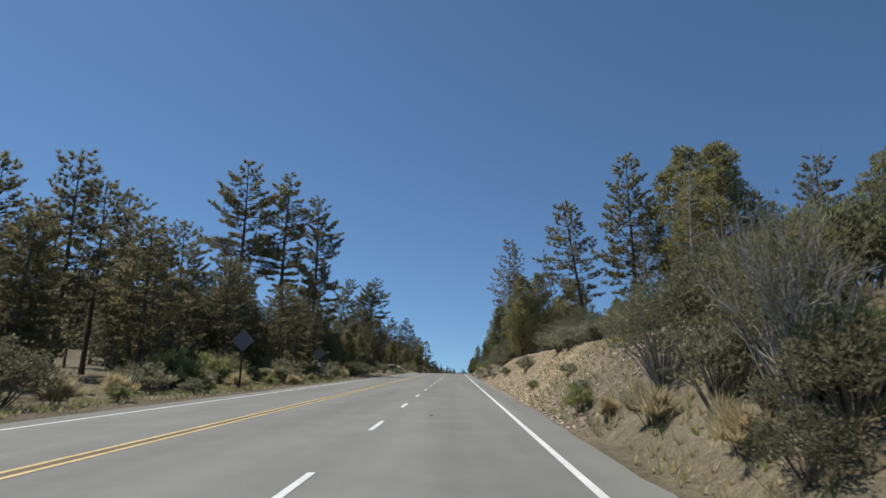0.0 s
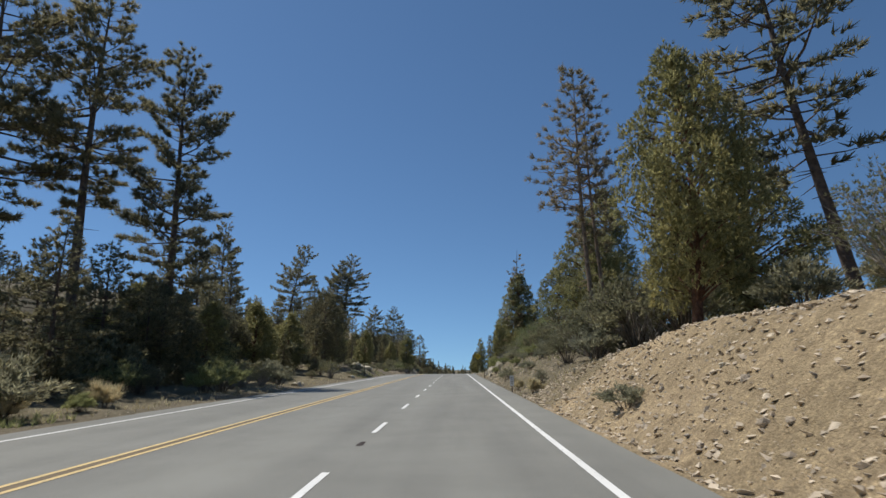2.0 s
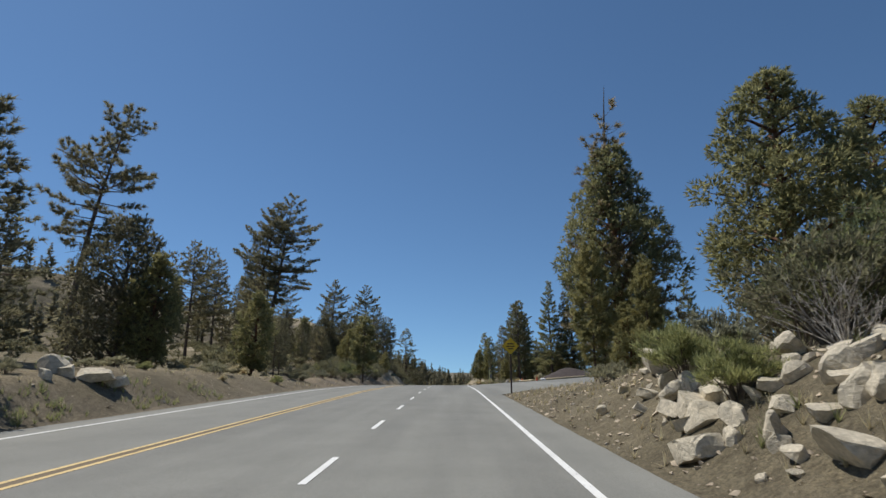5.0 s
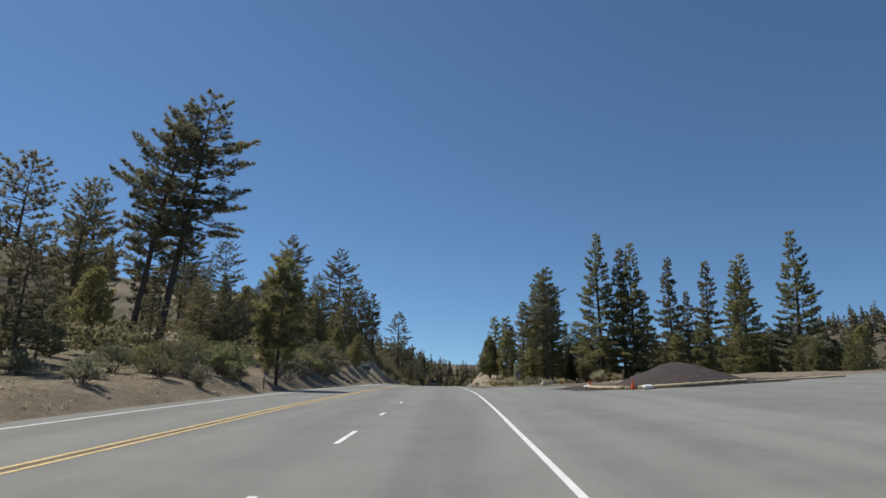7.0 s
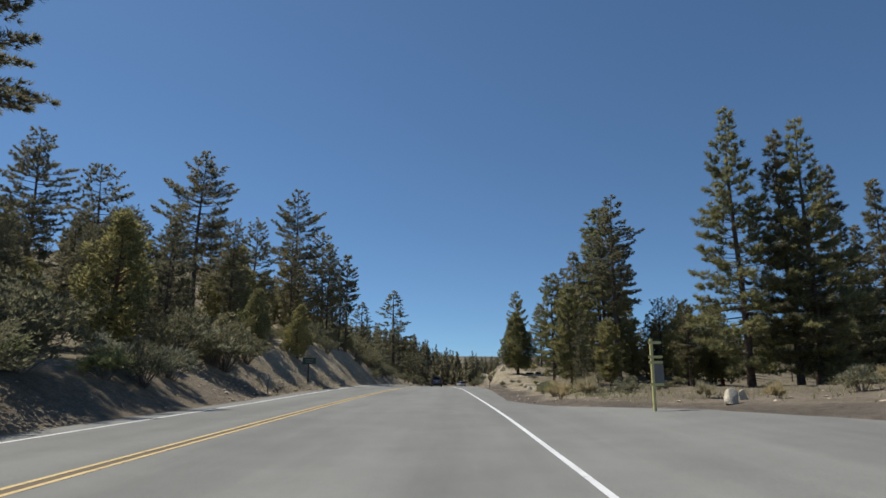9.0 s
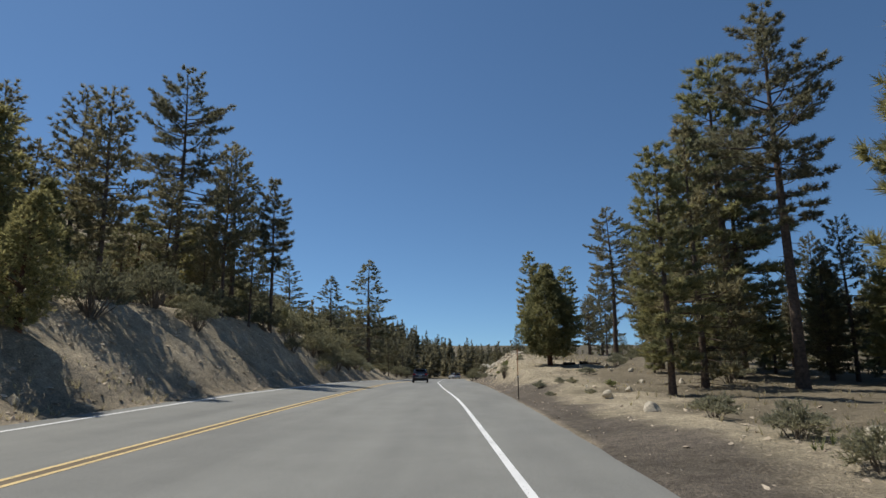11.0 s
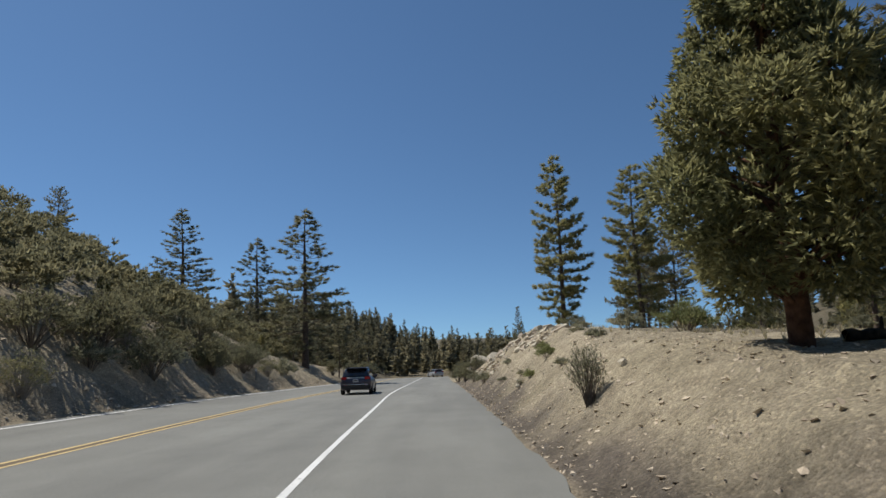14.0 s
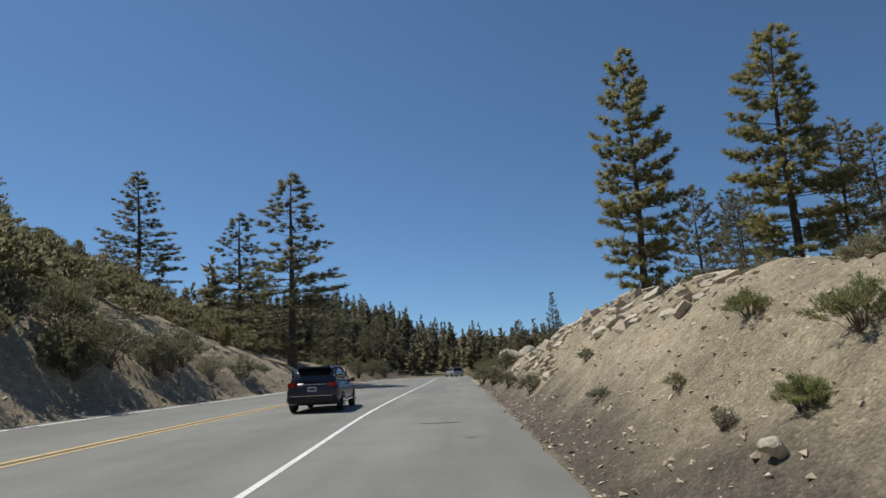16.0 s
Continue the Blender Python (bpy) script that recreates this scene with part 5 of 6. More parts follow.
def boulders():
    meshes = [rock_mesh(100 + i, M["granite"], 0.95, 0.16, 3) for i in range(4)] + [slab_mesh(170 + i, M["granite"]) for i in range(4)]
    tans = [rock_mesh(120 + i, M["tan_rock"], 0.7, 0.16, 3) for i in range(4)]
    rnd = random.Random(21)
    spots = [(3.95, 110.7, 0.7), (5.42, 115.8, 0.95), (5.1, 111.1, 0.62), (4.3, 110.9, 0.5), (4.26, 113.9, 0.45), (4.2, 112.4, 0.5), (4.1, 109.7, 0.45), (3.8, 108.1, 0.3), (3.7, 107.6, 0.36), (3.34, 107.8, 0.2),
             (3.76, 109.2, 0.3), (4.87, 112.6, 0.5), (3.83, 113.1, 0.28), (3.68, 115.6, 0.3), (4.52, 112.2, 0.5), (4.53, 110.8, 0.45), (3.9, 111.6, 0.5), (5.1, 108.3, 0.4), (3.4, 103.6, 0.5), (4.15, 99.0, 0.75), (4.05, 97.8, 0.4), (4.8, 103.2, 0.55),
             (4.9, 104.6, 0.5), (3.4, 100.4, 0.35), (3.95, 99.4, 0.3), (4.6, 109.6, 0.4), (5.4, 110.2, 0.5), (5.6, 108.4, 0.4), (8.6, 131.0, 0.6), (7.6, 137.0, 0.45),
             (-12.7, 120.5, 0.9), (-12.3, 121.2, 0.7), (-13.6, 119.6, 0.8), (-13.0, 118.6, 0.6), (-11.7, 105.1, 0.6), (-12.2, 106.2, 0.5), (-13.2, 119.8, 0.7), (-14.6, 121.4, 0.7), (-11.5, 83.3, 0.5), (-12.1, 84.2, 0.6), (-11.8, 85.2, 0.4),
             (5.6, 223.9, 0.45), (11.4, 231.3, 0.5), (10.0, 239.5, 0.45), (11.2, 239.0, 0.5), (9.5, 231.7, 0.35), (10.7, 243.1, 0.5), (5.1, 218.1, 0.4), (6.4, 211.0, 0.4), (4.37, 247.6, 0.28), (3.4, 256.0, 0.2),
             (8.6, 191.1, 0.7), (9.6, 192.4, 0.5), (8.8, 243.0, 0.4), (12.8, 236.0, 0.45), (13.6, 233.0, 0.5), (7.2, 226.4, 0.35), (5.9, 229.2, 0.2), (-12.2, 216.5, 0.45), (-11.9, 226.0, 0.35)]
    for _ in range(70):
        y = rnd.uniform(106, 117)
        spots.append((3.6 + (y - 106) * 0.10 + rnd.gauss(0.7, 0.5), y, 0.12 + 0.5 * rnd.random() ** 1.5))
    for x, y, s in spots:
        ob = new("boulder", rnd.choice(meshes if 96 < y < 125 and s > 0.25 else meshes[:4]))
        ob.matrix_basis = rock_pose(x, y, s, rnd.uniform(0.9, 1.4), rnd.uniform(0.8, 1.1), 0.2, rnd)
        tagged(ob, "pale angular granite boulder half buried in soil", "boulder", "boulders on the road bank")
    # broken ledge at the brow of the far cut: split slabs
    slabs = [slab_mesh(180 + i, M["granite"] if i % 3 else M["tan_rock"]) for i in range(7)]
    for i in range(260):
        y = 262 + 25 * rnd.random()
        d = rnd.uniform(1.6, 4.9) if y > 271 else rnd.uniform(2.9, 4.9)
        x = float(toe_r(y)) + d
        w = 0.12 + 0.42 * rnd.random() ** 1.8
        ob = new("boulder", rnd.choice(slabs))
        ob.matrix_basis = pose(x, y, surf(x, y) + 0.06 * w, rnd.uniform(-14, 14), rnd.uniform(-38, -8), rnd.uniform(-50, 50)) @ Matrix.Diagonal((w, w * rnd.uniform(0.9, 1.7), w * rnd.uniform(0.6, 1.0), 1))
        tagged(ob, "pale fractured ledge rock at the brow of the cut", "boulder", "ledge rocks on the cut")
    for x, y, s in ((5.2, 299.0, 2.2), (4.4, 301.5, 1.8), (6.6, 302.0, 2.0), (5.6, 305.0, 1.6)):
        ob = new("rock_outcrop", rnd.choice(meshes))
        ob.matrix_basis = rock_pose(x, y, s, 1.1, 1.0, 0.15, rnd)
        tagged(ob, "large pale granite outcrop beside the road", "rock outcrop", "rock outcrops")


def stones():
    rnd = random.Random(31)
    kinds = [rock_mesh(140 + i, M["tan_rock"], 0.7, 0.3, 1) for i in range(5)] + [rock_mesh(150 + i, M["granite"], 0.7, 0.3, 1) for i in range(3)] + [rock_mesh(160, M["grey_rock"], 0.7, 0.3, 1)]
    for i in range(290):
        y = 27 + 43 * rnd.random()
        if i % 4 == 0:
            y = 76 + 50 * rnd.random()
        x = float(pave_r(y)) + 0.25 + 3.6 * rnd.random() ** 1.2
        s = 0.06 + 0.16 * rnd.random() ** 2.2
        ob = new("stone", rnd.choice(kinds))
        ob.matrix_basis = rock_pose(x, y, s, rnd.uniform(0.9, 1.7), rnd.uniform(0.7, 1.1), 0.12, rnd)
        ob.parent = ground
    # the rest of the rubble, too fine to tell apart
    s = Soup()
    octa = np.array([(1, 0, 0), (-1, 0, 0), (0, 1, 0), (0, -1, 0), (0, 0, 0.7), (0, 0, -0.7)], float)
    fo = [(0, 2, 4), (2, 1, 4), (1, 3, 4), (3, 0, 4), (2, 0, 5), (1, 2, 5), (3, 1, 5), (0, 3, 5)]
    lots = ((15000, 14, 70, 0.1, 4.6, 1, 0.012, 0.085), (3600, 70, 134, 0.2, 4.8, 1, 0.015, 0.09), (900, 196, 300, 0.2, 6.0, 1, 0.02, 0.07), (6500, 236, 290, 0.05, 5.2, 1, 0.008, 0.06),
            (4200, 198, 300, 0.1, 5.4, -1, 0.015, 0.12), (500, 108, 200, 0.4, 6.0, -1, 0.02, 0.10), (500, 186, 262, 2.5, 14.0, 1, 0.03, 0.10), (300, 2, 100, 0.2, 3.0, -1, 0.02, 0.06))
    for n, y0, y1, d0, d1, side, a, b in lots:
        for _ in range(n):
            y = rnd.uniform(y0, y1)
            d = d0 + (d1 - d0) * rnd.random() ** 1.15
            x = float(pave_r(y)) + d if side > 0 else float(pave_l(y)) - d
            r = a + (b - a) * rnd.random() ** 2.5
            rot = np.array(Euler((rnd.uniform(-0.5, 0.5), rnd.uniform(-0.5, 0.5), rnd.uniform(0, 6.28))).to_matrix())
            v = (octa * np.array([rnd.uniform(0.8, 1.6), rnd.uniform(0.7, 1.1), rnd.uniform(0.45, 0.8)]) * r + np.array([[rnd.gauss(0, 0.22) * r for _ in range(3)] for _ in range(6)])) @ rot.T
            s.add(v + np.array((x, y, surf(x, y) + r * 0.12)), fo)
    m = speckled("rubble_stone", (0.40, 0.33, 0.25), (0.66, 0.58, 0.46), 3, 0.9, 14, 0.5, 0.04)
    ge = m.node_tree.nodes.new("ShaderNodeNewGeometry")
    r = ramp(m, [(0.0, (0.75, 0.73, 0.7)), (1.0, (1.3, 1.27, 1.22))])
    m.node_tree.links.new(ge.outputs["Random Per Island"], r.inputs[0])
    bs = m.node_tree.nodes["Principled BSDF"].inputs["Base Color"]
    src = bs.links[0].from_socket
    m.node_tree.links.new(mix(m, "MULTIPLY", 1.0, src, r.outputs[0]), bs)
    tagged(new("rubble", s.mesh("rubble", m)), "loose broken stones scattered over the banks", "rubble", kind="stuff")


def grasses():
    rng, rnd = np.random.default_rng(8), random.Random(8)
    lots = (("dry_grass", "straw_grass", ((900, 2, 24, 0.2, 5.0, 1), (500, 66, 134, 0.15, 3.5, 1), (800, 78, 136, 1.5, 9.0, 1), (500, 2, 110, 0.3, 3.0, -1), (500, 108, 170, 0.6, 8.0, -1), (500, 186, 232, 2.8, 14.0, 1), (250, 238, 270, 4.5, 12.0, 1), (220, 205, 230, 0.3, 2.0, -1)), 0.24, 0.010),
            ("green_grass", "green_grass", ((900, 2, 60, 0.5, 2.6, -1), (350, 108, 128, 0.3, 1.8, -1), (260, 4, 30, 0.3, 3.0, 1), (200, 80, 112, 1.0, 5.0, 1), (160, 200, 212, 3.0, 8.0, 1)), 0.26, 0.011))
    for name, mat, parts, size, wide in lots:
        s = Soup()
        c = []
        for n, y0, y1, d0, d1, side in parts:
            for _ in range(n):
                y = rnd.uniform(y0, y1)
                if noise.noise((y * 0.4, d0, side * 3.0)) < -0.15:
                    continue
                d = rnd.uniform(d0, d1)
                x = float(pave_r(y)) + d if side > 0 else float(pave_l(y)) - d
                if side > 0 and 138 < y < 190:
                    continue
                c.append((x, y, surf(x, y) - 0.01))
        s.blades(c, np.zeros((len(c), 3)) + np.array((0, 0, 1.2)), 9, size, wide, 0.5, rng, 0.4)
        tagged(new(name, s.mesh(name, M[mat])), ("straw-coloured" if "dry" in name else "fresh green") + " tufts of roadside grass", "grass", kind="stuff")


def far_woods():
    """Conifers on the slopes across the valley."""
    rng, rnd = np.random.default_rng(4), random.Random(4)
    s = Soup()
    c, a, sizes = [], [], []
    trees = []
    for _ in range(1000):
        trees.append((rnd.uniform(-150, 60), rnd.uniform(372, 470)))
    for _ in range(420):
        trees.append((rnd.uniform(70, 300), rnd.uniform(260, 520)))
    for _ in range(300):
        trees.append((rnd.uniform(-260, -62), rnd.uniform(120, 400)))
    for _ in range(160):
        trees.append((rnd.uniform(-60, -26), rnd.uniform(322, 400)))
    for x, y in trees:
        if y < 385 and pave_l(y) - 4 < x < pave_r(y) + 5:
            continue
        H = rnd.uniform(5, 12)
        z0 = ground_z(x, y) - 0.3
        for k in range(58):
            u = (k + rnd.random()) / 58
            r = H * 0.235 * (1 - u) ** 0.8 * rnd.uniform(0.5, 1.1)
            t = rnd.uniform(0, 6.28)
            c.append((x + math.cos(t) * r * 0.25, y + math.sin(t) * r * 0.25, z0 + H * (0.08 + 0.92 * u)))
            a.append((math.cos(t), math.sin(t), -0.15 + 0.9 * u))
            sizes.append(r * 1.05 + 0.3)
    c, a, sizes = np.array(c), np.array(a), np.array(sizes)
    for lo, hi in ((0, 1.0), (1.0, 1.7), (1.7, 9)):
        k = (sizes >= lo) & (sizes < hi)
        if k.any():
            s.blades(c[k], a[k], 3, float(sizes[k].mean()), float(sizes[k].mean()) * 0.27, 0.4, rng, 0.1)
    tagged(new("far_woods", s.mesh("far_woods", M["far_hazed_needles"])), "dark conifer woods on the far slopes", "woods", kind="stuff")
    # pale rocks showing between the far trees
    meshes = [rock_mesh(200 + i, M["granite"], 0.8, 0.3, 2) for i in range(3)]
    for x, y, size in ((-36, 428, 5), (-31, 424, 4), (-50, 430, 5), (-22, 418, 3), (-62, 434, 5), (-26, 432, 4), (-42, 408, 3.5), (-30, 402, 3), (-18, 405, 2.6), (-54, 412, 4), (-70, 418, 4.5), (-12, 398, 2.2)):
        ob = new("rock_outcrop", rnd.choice(meshes))
        ob.matrix_basis = rock_pose(x, y, size, 1.3, 1.0, 0.1, rnd)
        tagged(ob, "pale rock outcrop among far conifers", "rock outcrop", "rock outcrops")


# ---- made things ----
def part(name, bm, material, parent, label=""):
    me = bpy.data.meshes.new(name)
    bm.to_mesh(me)
    bm.free()
    me.materials.append(material)
    ob = new(name, me)
    ob.parent = parent
    return tagged(ob, label)


def box(sx, sy, sz, at=(0, 0, 0), rot=(0, 0, 0), bevel=0.0):
    bm = bmesh.new()
    bmesh.ops.create_cube(bm, size=1)
    bmesh.ops.scale(bm, vec=(sx, sy, sz), verts=bm.verts)
    if bevel:
        bmesh.ops.bevel(bm, geom=bm.edges[:], offset=bevel, segments=2, affect="EDGES")
    bmesh.ops.transform(bm, matrix=pose(*at, *rot), verts=bm.verts)
    return bm


def rod(r, h, at=(0, 0, 0), rot=(0, 0, 0), r2=None, seg=12):
    bm = bmesh.new()
    bmesh.ops.create_cone(bm, cap_ends=True, segments=seg, radius1=r, radius2=r if r2 is None else r2, depth=h)
    bmesh.ops.translate(bm, vec=(0, 0, h / 2), verts=bm.verts)
    bmesh.ops.transform(bm, matrix=pose(*at, *rot), verts=bm.verts)
    return bm


def stand(name, x, y, label, category, group="", turn=0.0, z=None):
    e = new(name)
    e.matrix_basis = pose(x, y, ground_z(x, y) - 0.02 if z is None else z, 0, 0, turn)
    return tagged(e, label, category, group)


def diamond_sign(x, y, z_mid, side, face, label):
    e = stand("road_sign", x, y, label, "road sign", "diamond road signs")
    h = z_mid - ground_z(x, y)
    part("post", box(0.09, 0.09, h + side * 0.6 + 0.3, (0, 0.05, (h + side * 0.6 - 0.3) / 2), bevel=0.006), M["brown_post"], e)
    part("panel", box(side, 0.012, side, (0, -0.005, h), (0, 45, 0)), face, e)
    return e


def roadside():
    diamond_sign(-12.2, 31.0, 2.75, 0.9, M["sign_back"], "bare grey back of a diamond road sign")
    s = diamond_sign(-12.4, 49.6, 2.5, 0.76, M["sign_back"], "grey back of a diamond sign with small plate below")
    part("plate", box(0.3, 0.012, 0.38, (0, -0.005, 1.5)), M["white"], s)
    s = diamond_sign(3.35, 134.6, 2.75, 0.72, M["sign_yellow"], "yellow diamond warning sign on a post")
    for dx, dz, w in ((0, 0.12, 0.4), (0, -0.02, 0.5), (0, -0.16, 0.3)):
        part("bar", box(w, 0.004, 0.06, (dx, -0.014, 2.75 - ground_z(3.35, 134.6) + dz)), M["ink"], s)
    # milepost paddle
    e = stand("milepost", 2.75, 73.65, "white milepost paddle on a dark post", "milepost")
    part("post", box(0.06, 0.03, 0.9, (0, 0.02, 0.4)), M["brown_post"], e)
    p = part("panel", box(0.22, 0.008, 0.54, (0, -0.004, 0.6), bevel=0.003), M["white"], e)
    for i, w in enumerate((0.09, 0.07, 0.10, 0.07)):
        part("bar", box(w, 0.003, 0.035, (0, -0.011, 0.75 - i * 0.105)), M["ink"], e)
    e = stand("marker_post", 2.85, 103.9, "thin dark roadside marker post", "marker post", "roadside posts")
    part("post", box(0.07, 0.03, 1.05, (0, 0, 0.45), (4, 3, 0), 0.005), M["brown_post"], e)
    part("reflector", box(0.06, 0.006, 0.12, (-0.05, -0.02, 0.86)), M["black"], e)
    e = stand("marker_post", -11.5, 111.9, "thin dark post with small white plate", "marker post", "roadside posts")
    part("post", box(0.06, 0.04, 1.75, (0, 0, 0.75)), M["brown_post"], e)
    part("reflector", box(0.09, 0.006, 0.12, (0.14, -0.025, 0.8)), M["white"], e)
    for x, y, lab in ((2.75, 303.2, "pale reflector post at the pavement edge"), (-13.4, 279.0, "pale reflector post below the cut"), (-12.0, 205.5, "dark post with white reflector on shoulder"), (-11.6, 171.5, "thin stake beside the shoulder")):
        e = stand("delineator", x, y, lab, "marker post", "roadside posts")
        part("post", box(0.09, 0.02, 1.1, (0, 0, 0.45), bevel=0.004), M["sign_back"], e)
        part("reflector", box(0.085, 0.006, 0.22, (0, -0.014, 0.86)), M["white"], e)
    # tall snow pole
    e = stand("snow_pole", 2.42, 227.5, "tall dark snow pole with faded orange top", "snow pole")
    part("lower_pole", rod(0.025, 1.15, (0, 0, -0.05)), M["brown_post"], e)
    part("upper_pole", rod(0.020, 1.20, (0, 0, 1.10)), M["orange_post"], e)
    part("bolt", rod(0.034, 0.05, (0, 0, 1.0), seg=8), M["steel"], e)
    # green sign seen from behind the shade
    e = stand("road_sign", -12.0, 214.2, "small dark green sign on a wooden post", "road sign")
    part("post", box(0.1, 0.1, 2.2, (0, 0.07, 0.9), bevel=0.006), M["brown_post"], e)
    part("panel", box(1.0, 0.012, 0.5, (0.05, 0, 1.75), (0, 0, 12)), M["sign_green"], e)
    part("bar", box(0.6, 0.004, 0.07, (0.05, -0.012, 1.83), (0, 0, 12)), M["sign_back"], e)
    part("bar", box(0.45, 0.004, 0.07, (0.05, -0.012, 1.67), (0, 0, 12)), M["sign_back"], e)
    # weathered logs lying under the juniper
    for x, y, L, r, turn in ((8.7, 246.6, 0.9, 0.11, 74), (9.8, 246.2, 0.75, 0.13, 112), (10.8, 246.9, 0.9, 0.10, 58)):
        log = Soup()
        pts = [(-L / 2 + L * k / 7, 0.04 * math.sin(k * 1.3), 0.02 * math.sin(k * 2.1)) for k in range(8)]
        log.tube(pts, [r * (1 + 0.12 * math.sin(k * 2.7)) for k in range(8)], 9)
        log.tube([(L * 0.15, 0, r * 0.6), (L * 0.22, 0.1, r + 0.22)], [0.05, 0.02], 5)
        ob = new("fallen_log", log.mesh("fallen_log", M["dark_wood"], True))
        ob.matrix_basis = pose(x, y, surf(x, y) + r * 0.75, 0, 0, turn - 90)
        tagged(ob, "dark weathered log lying on bare ground", "log", "fallen logs")
    # board frame at the end of the turnout
    e = stand("sign_frame", 5.8, 190.3, "pale yellow wooden sign frame with grey board", "sign", turn=8)
    part("post", box(0.09, 0.09, 2.5, (0, 0, 1.05), bevel=0.008), M["sign_green_yellow"], e)
    for z, w in ((2.18, 0.42), (1.72, 0.46), (1.55, 0.46), (0.85, 0.44)):
        part("slat", box(w, 0.03, 0.09, (0.1, -0.06, z), bevel=0.005), M["sign_green_yellow"], e)
    part("board", box(0.32, 0.015, 0.62, (0.2, -0.03, 1.18)), M["sign_back"], e)


def turnout_things():
    # cinder heap
    bm = bmesh.new()
    bmesh.ops.create_grid(bm, x_segments=44, y_segments=44, size=1)
    for v in bm.verts:
        u, w = v.co.x, v.co.y
        r = math.hypot(u * (1.0 if u < 0 else 0.92), w)
        h = 1.38 * max(0, 1 - r ** 1.25) * (1 + 0.10 * noise.noise((u * 3, w * 3, 5)))
        x, y = 15.1 + u * 4.0, 176.0 + w * 4.1
        v.co = (x, y, ground_z(x, y) - 0.08 + h + (0.07 if r < 0.97 else 0) * (1 + noise.noise((u * 9, w * 9, 2))))
    for f in bm.faces:
        f.smooth = True
    me = bpy.data.meshes.new("cinder_heap")
    bm.to_mesh(me)
    bm.free()
    me.materials.append(M["cinder"])
    tagged(new("cinder_heap", me), "heap of dark brown cinder gravel on the turnout", "gravel heap")
    # gravel spread thinly round it
    bm = bmesh.new()
    rim = []
    for k in range(72):
        a = 2 * math.pi * k / 72
        q = 1 + 0.16 * noise.noise((math.cos(a) * 3, math.sin(a) * 3, 5)) + 0.06 * noise.noise((math.cos(a) * 14, math.sin(a) * 14, 8))
        rim.append((14.6 + 7.4 * q * math.cos(a), 175.2 + 7.6 * q * math.sin(a)))
    vs = [bm.verts.new((x, y, ground_z(x, y) + 0.010)) for x, y in rim]
    mid = [bm.verts.new((14.6 + (x - 14.6) * 0.5, 175.2 + (y - 175.2) * 0.5, ground_z(14.6 + (x - 14.6) * 0.5, 175.2 + (y - 175.2) * 0.5) + 0.014)) for x, y in rim]
    for k in range(72):
        bm.faces.new((vs[k], vs[(k + 1) % 72], mid[(k + 1) % 72], mid[k]))
    me = bpy.data.meshes.new("gravel_spill")
    bm.to_mesh(me)
    bm.free()
    me.materials.append(M["cinder"])
    tagged(new("gravel_spill", me), "dark gravel spread over the asphalt round the heap", "gravel", kind="stuff")
    # straw wattle round its foot
    pts = [(8.7, 173.6), (8.9, 171.4), (9.6, 169.6), (10.6, 168.6), (12.4, 168.3), (14.4, 168.6), (16.4, 169.0)]
    s = Soup()
    path = []
    for k in range(60):
        t = k / 59 * (len(pts) - 1)
        i = min(int(t), len(pts) - 2)
        x = pts[i][0] + (pts[i + 1][0] - pts[i][0]) * (t - i)
        y = pts[i][1] + (pts[i + 1][1] - pts[i][1]) * (t - i)
        path.append((x, y, ground_z(x, y) + 0.10 + 0.012 * math.sin(k * 1.7)))
    s.tube(path, [0.12 + 0.012 * math.sin(k * 2.3) for k in range(60)], 9)
    tagged(new("straw_wattle", s.mesh("straw_wattle", M["straw"], True)), "pale straw wattle laid round the gravel heap", "straw roll")
    s = Soup()
    path = [(16.9 + k * 0.3, 169.1 + 0.12 * math.sin(k * 0.9), 0) for k in range(18)]
    s.tube([(x, y, ground_z(x, y) + 0.05) for x, y, _ in path], [0.06] * 18, 8)
    tagged(new("straw_wattle", s.mesh("straw_wattle", M["straw"], True)), "thinner straw wattle trailing beside the heap", "straw roll")
    for x, y in ((8.95, 174.3), (10.05, 168.95)):
        e = stand("traffic_cone", x, y, "orange and white traffic cone beside the heap", "traffic cone", "traffic cones")
        part("base", box(0.3, 0.3, 0.03, (0, 0, 0.035), bevel=0.008), M["black"], e)
        part("body", rod(0.125, 0.5, (0, 0, 0.05), r2=0.025, seg=20), M["orange"], e)
        part("collar", rod(0.088, 0.12, (0, 0, 0.22), r2=0.063, seg=20), M["white"], e, "white reflective collar")
        part("collar", rod(0.052, 0.07, (0, 0, 0.39), r2=0.038, seg=20), M["white"], e, "white reflective collar")
    for x, y, sc in ((10.65, 168.25, 1.0), (8.75, 174.0, 0.85)):
        bm = bmesh.new()
        bmesh.ops.create_icosphere(bm, subdivisions=3, radius=0.25)
        for v in bm.verts:
            v.co.x *= 1.4
            v.co.z *= 0.55
            v.co += v.co.normalized() * 0.07 * noise.noise(v.co * 7 + Vector((x, 0, 0)))
        bmesh.ops.scale(bm, vec=(sc, sc, sc), verts=bm.verts)
        for f in bm.faces:
            f.smooth = True
        me = bpy.data.meshes.new("sandbag")
        bm.to_mesh(me)
        bm.free()
        me.materials.append(M["sack"])
        ob = new("sandbag", me)
        ob.matrix_basis = pose(x, y, ground_z(x, y) + 0.12, 0, 0, 25)
        tagged(ob, "crumpled white sandbag by the wattle", "sandbag", "sandbags")


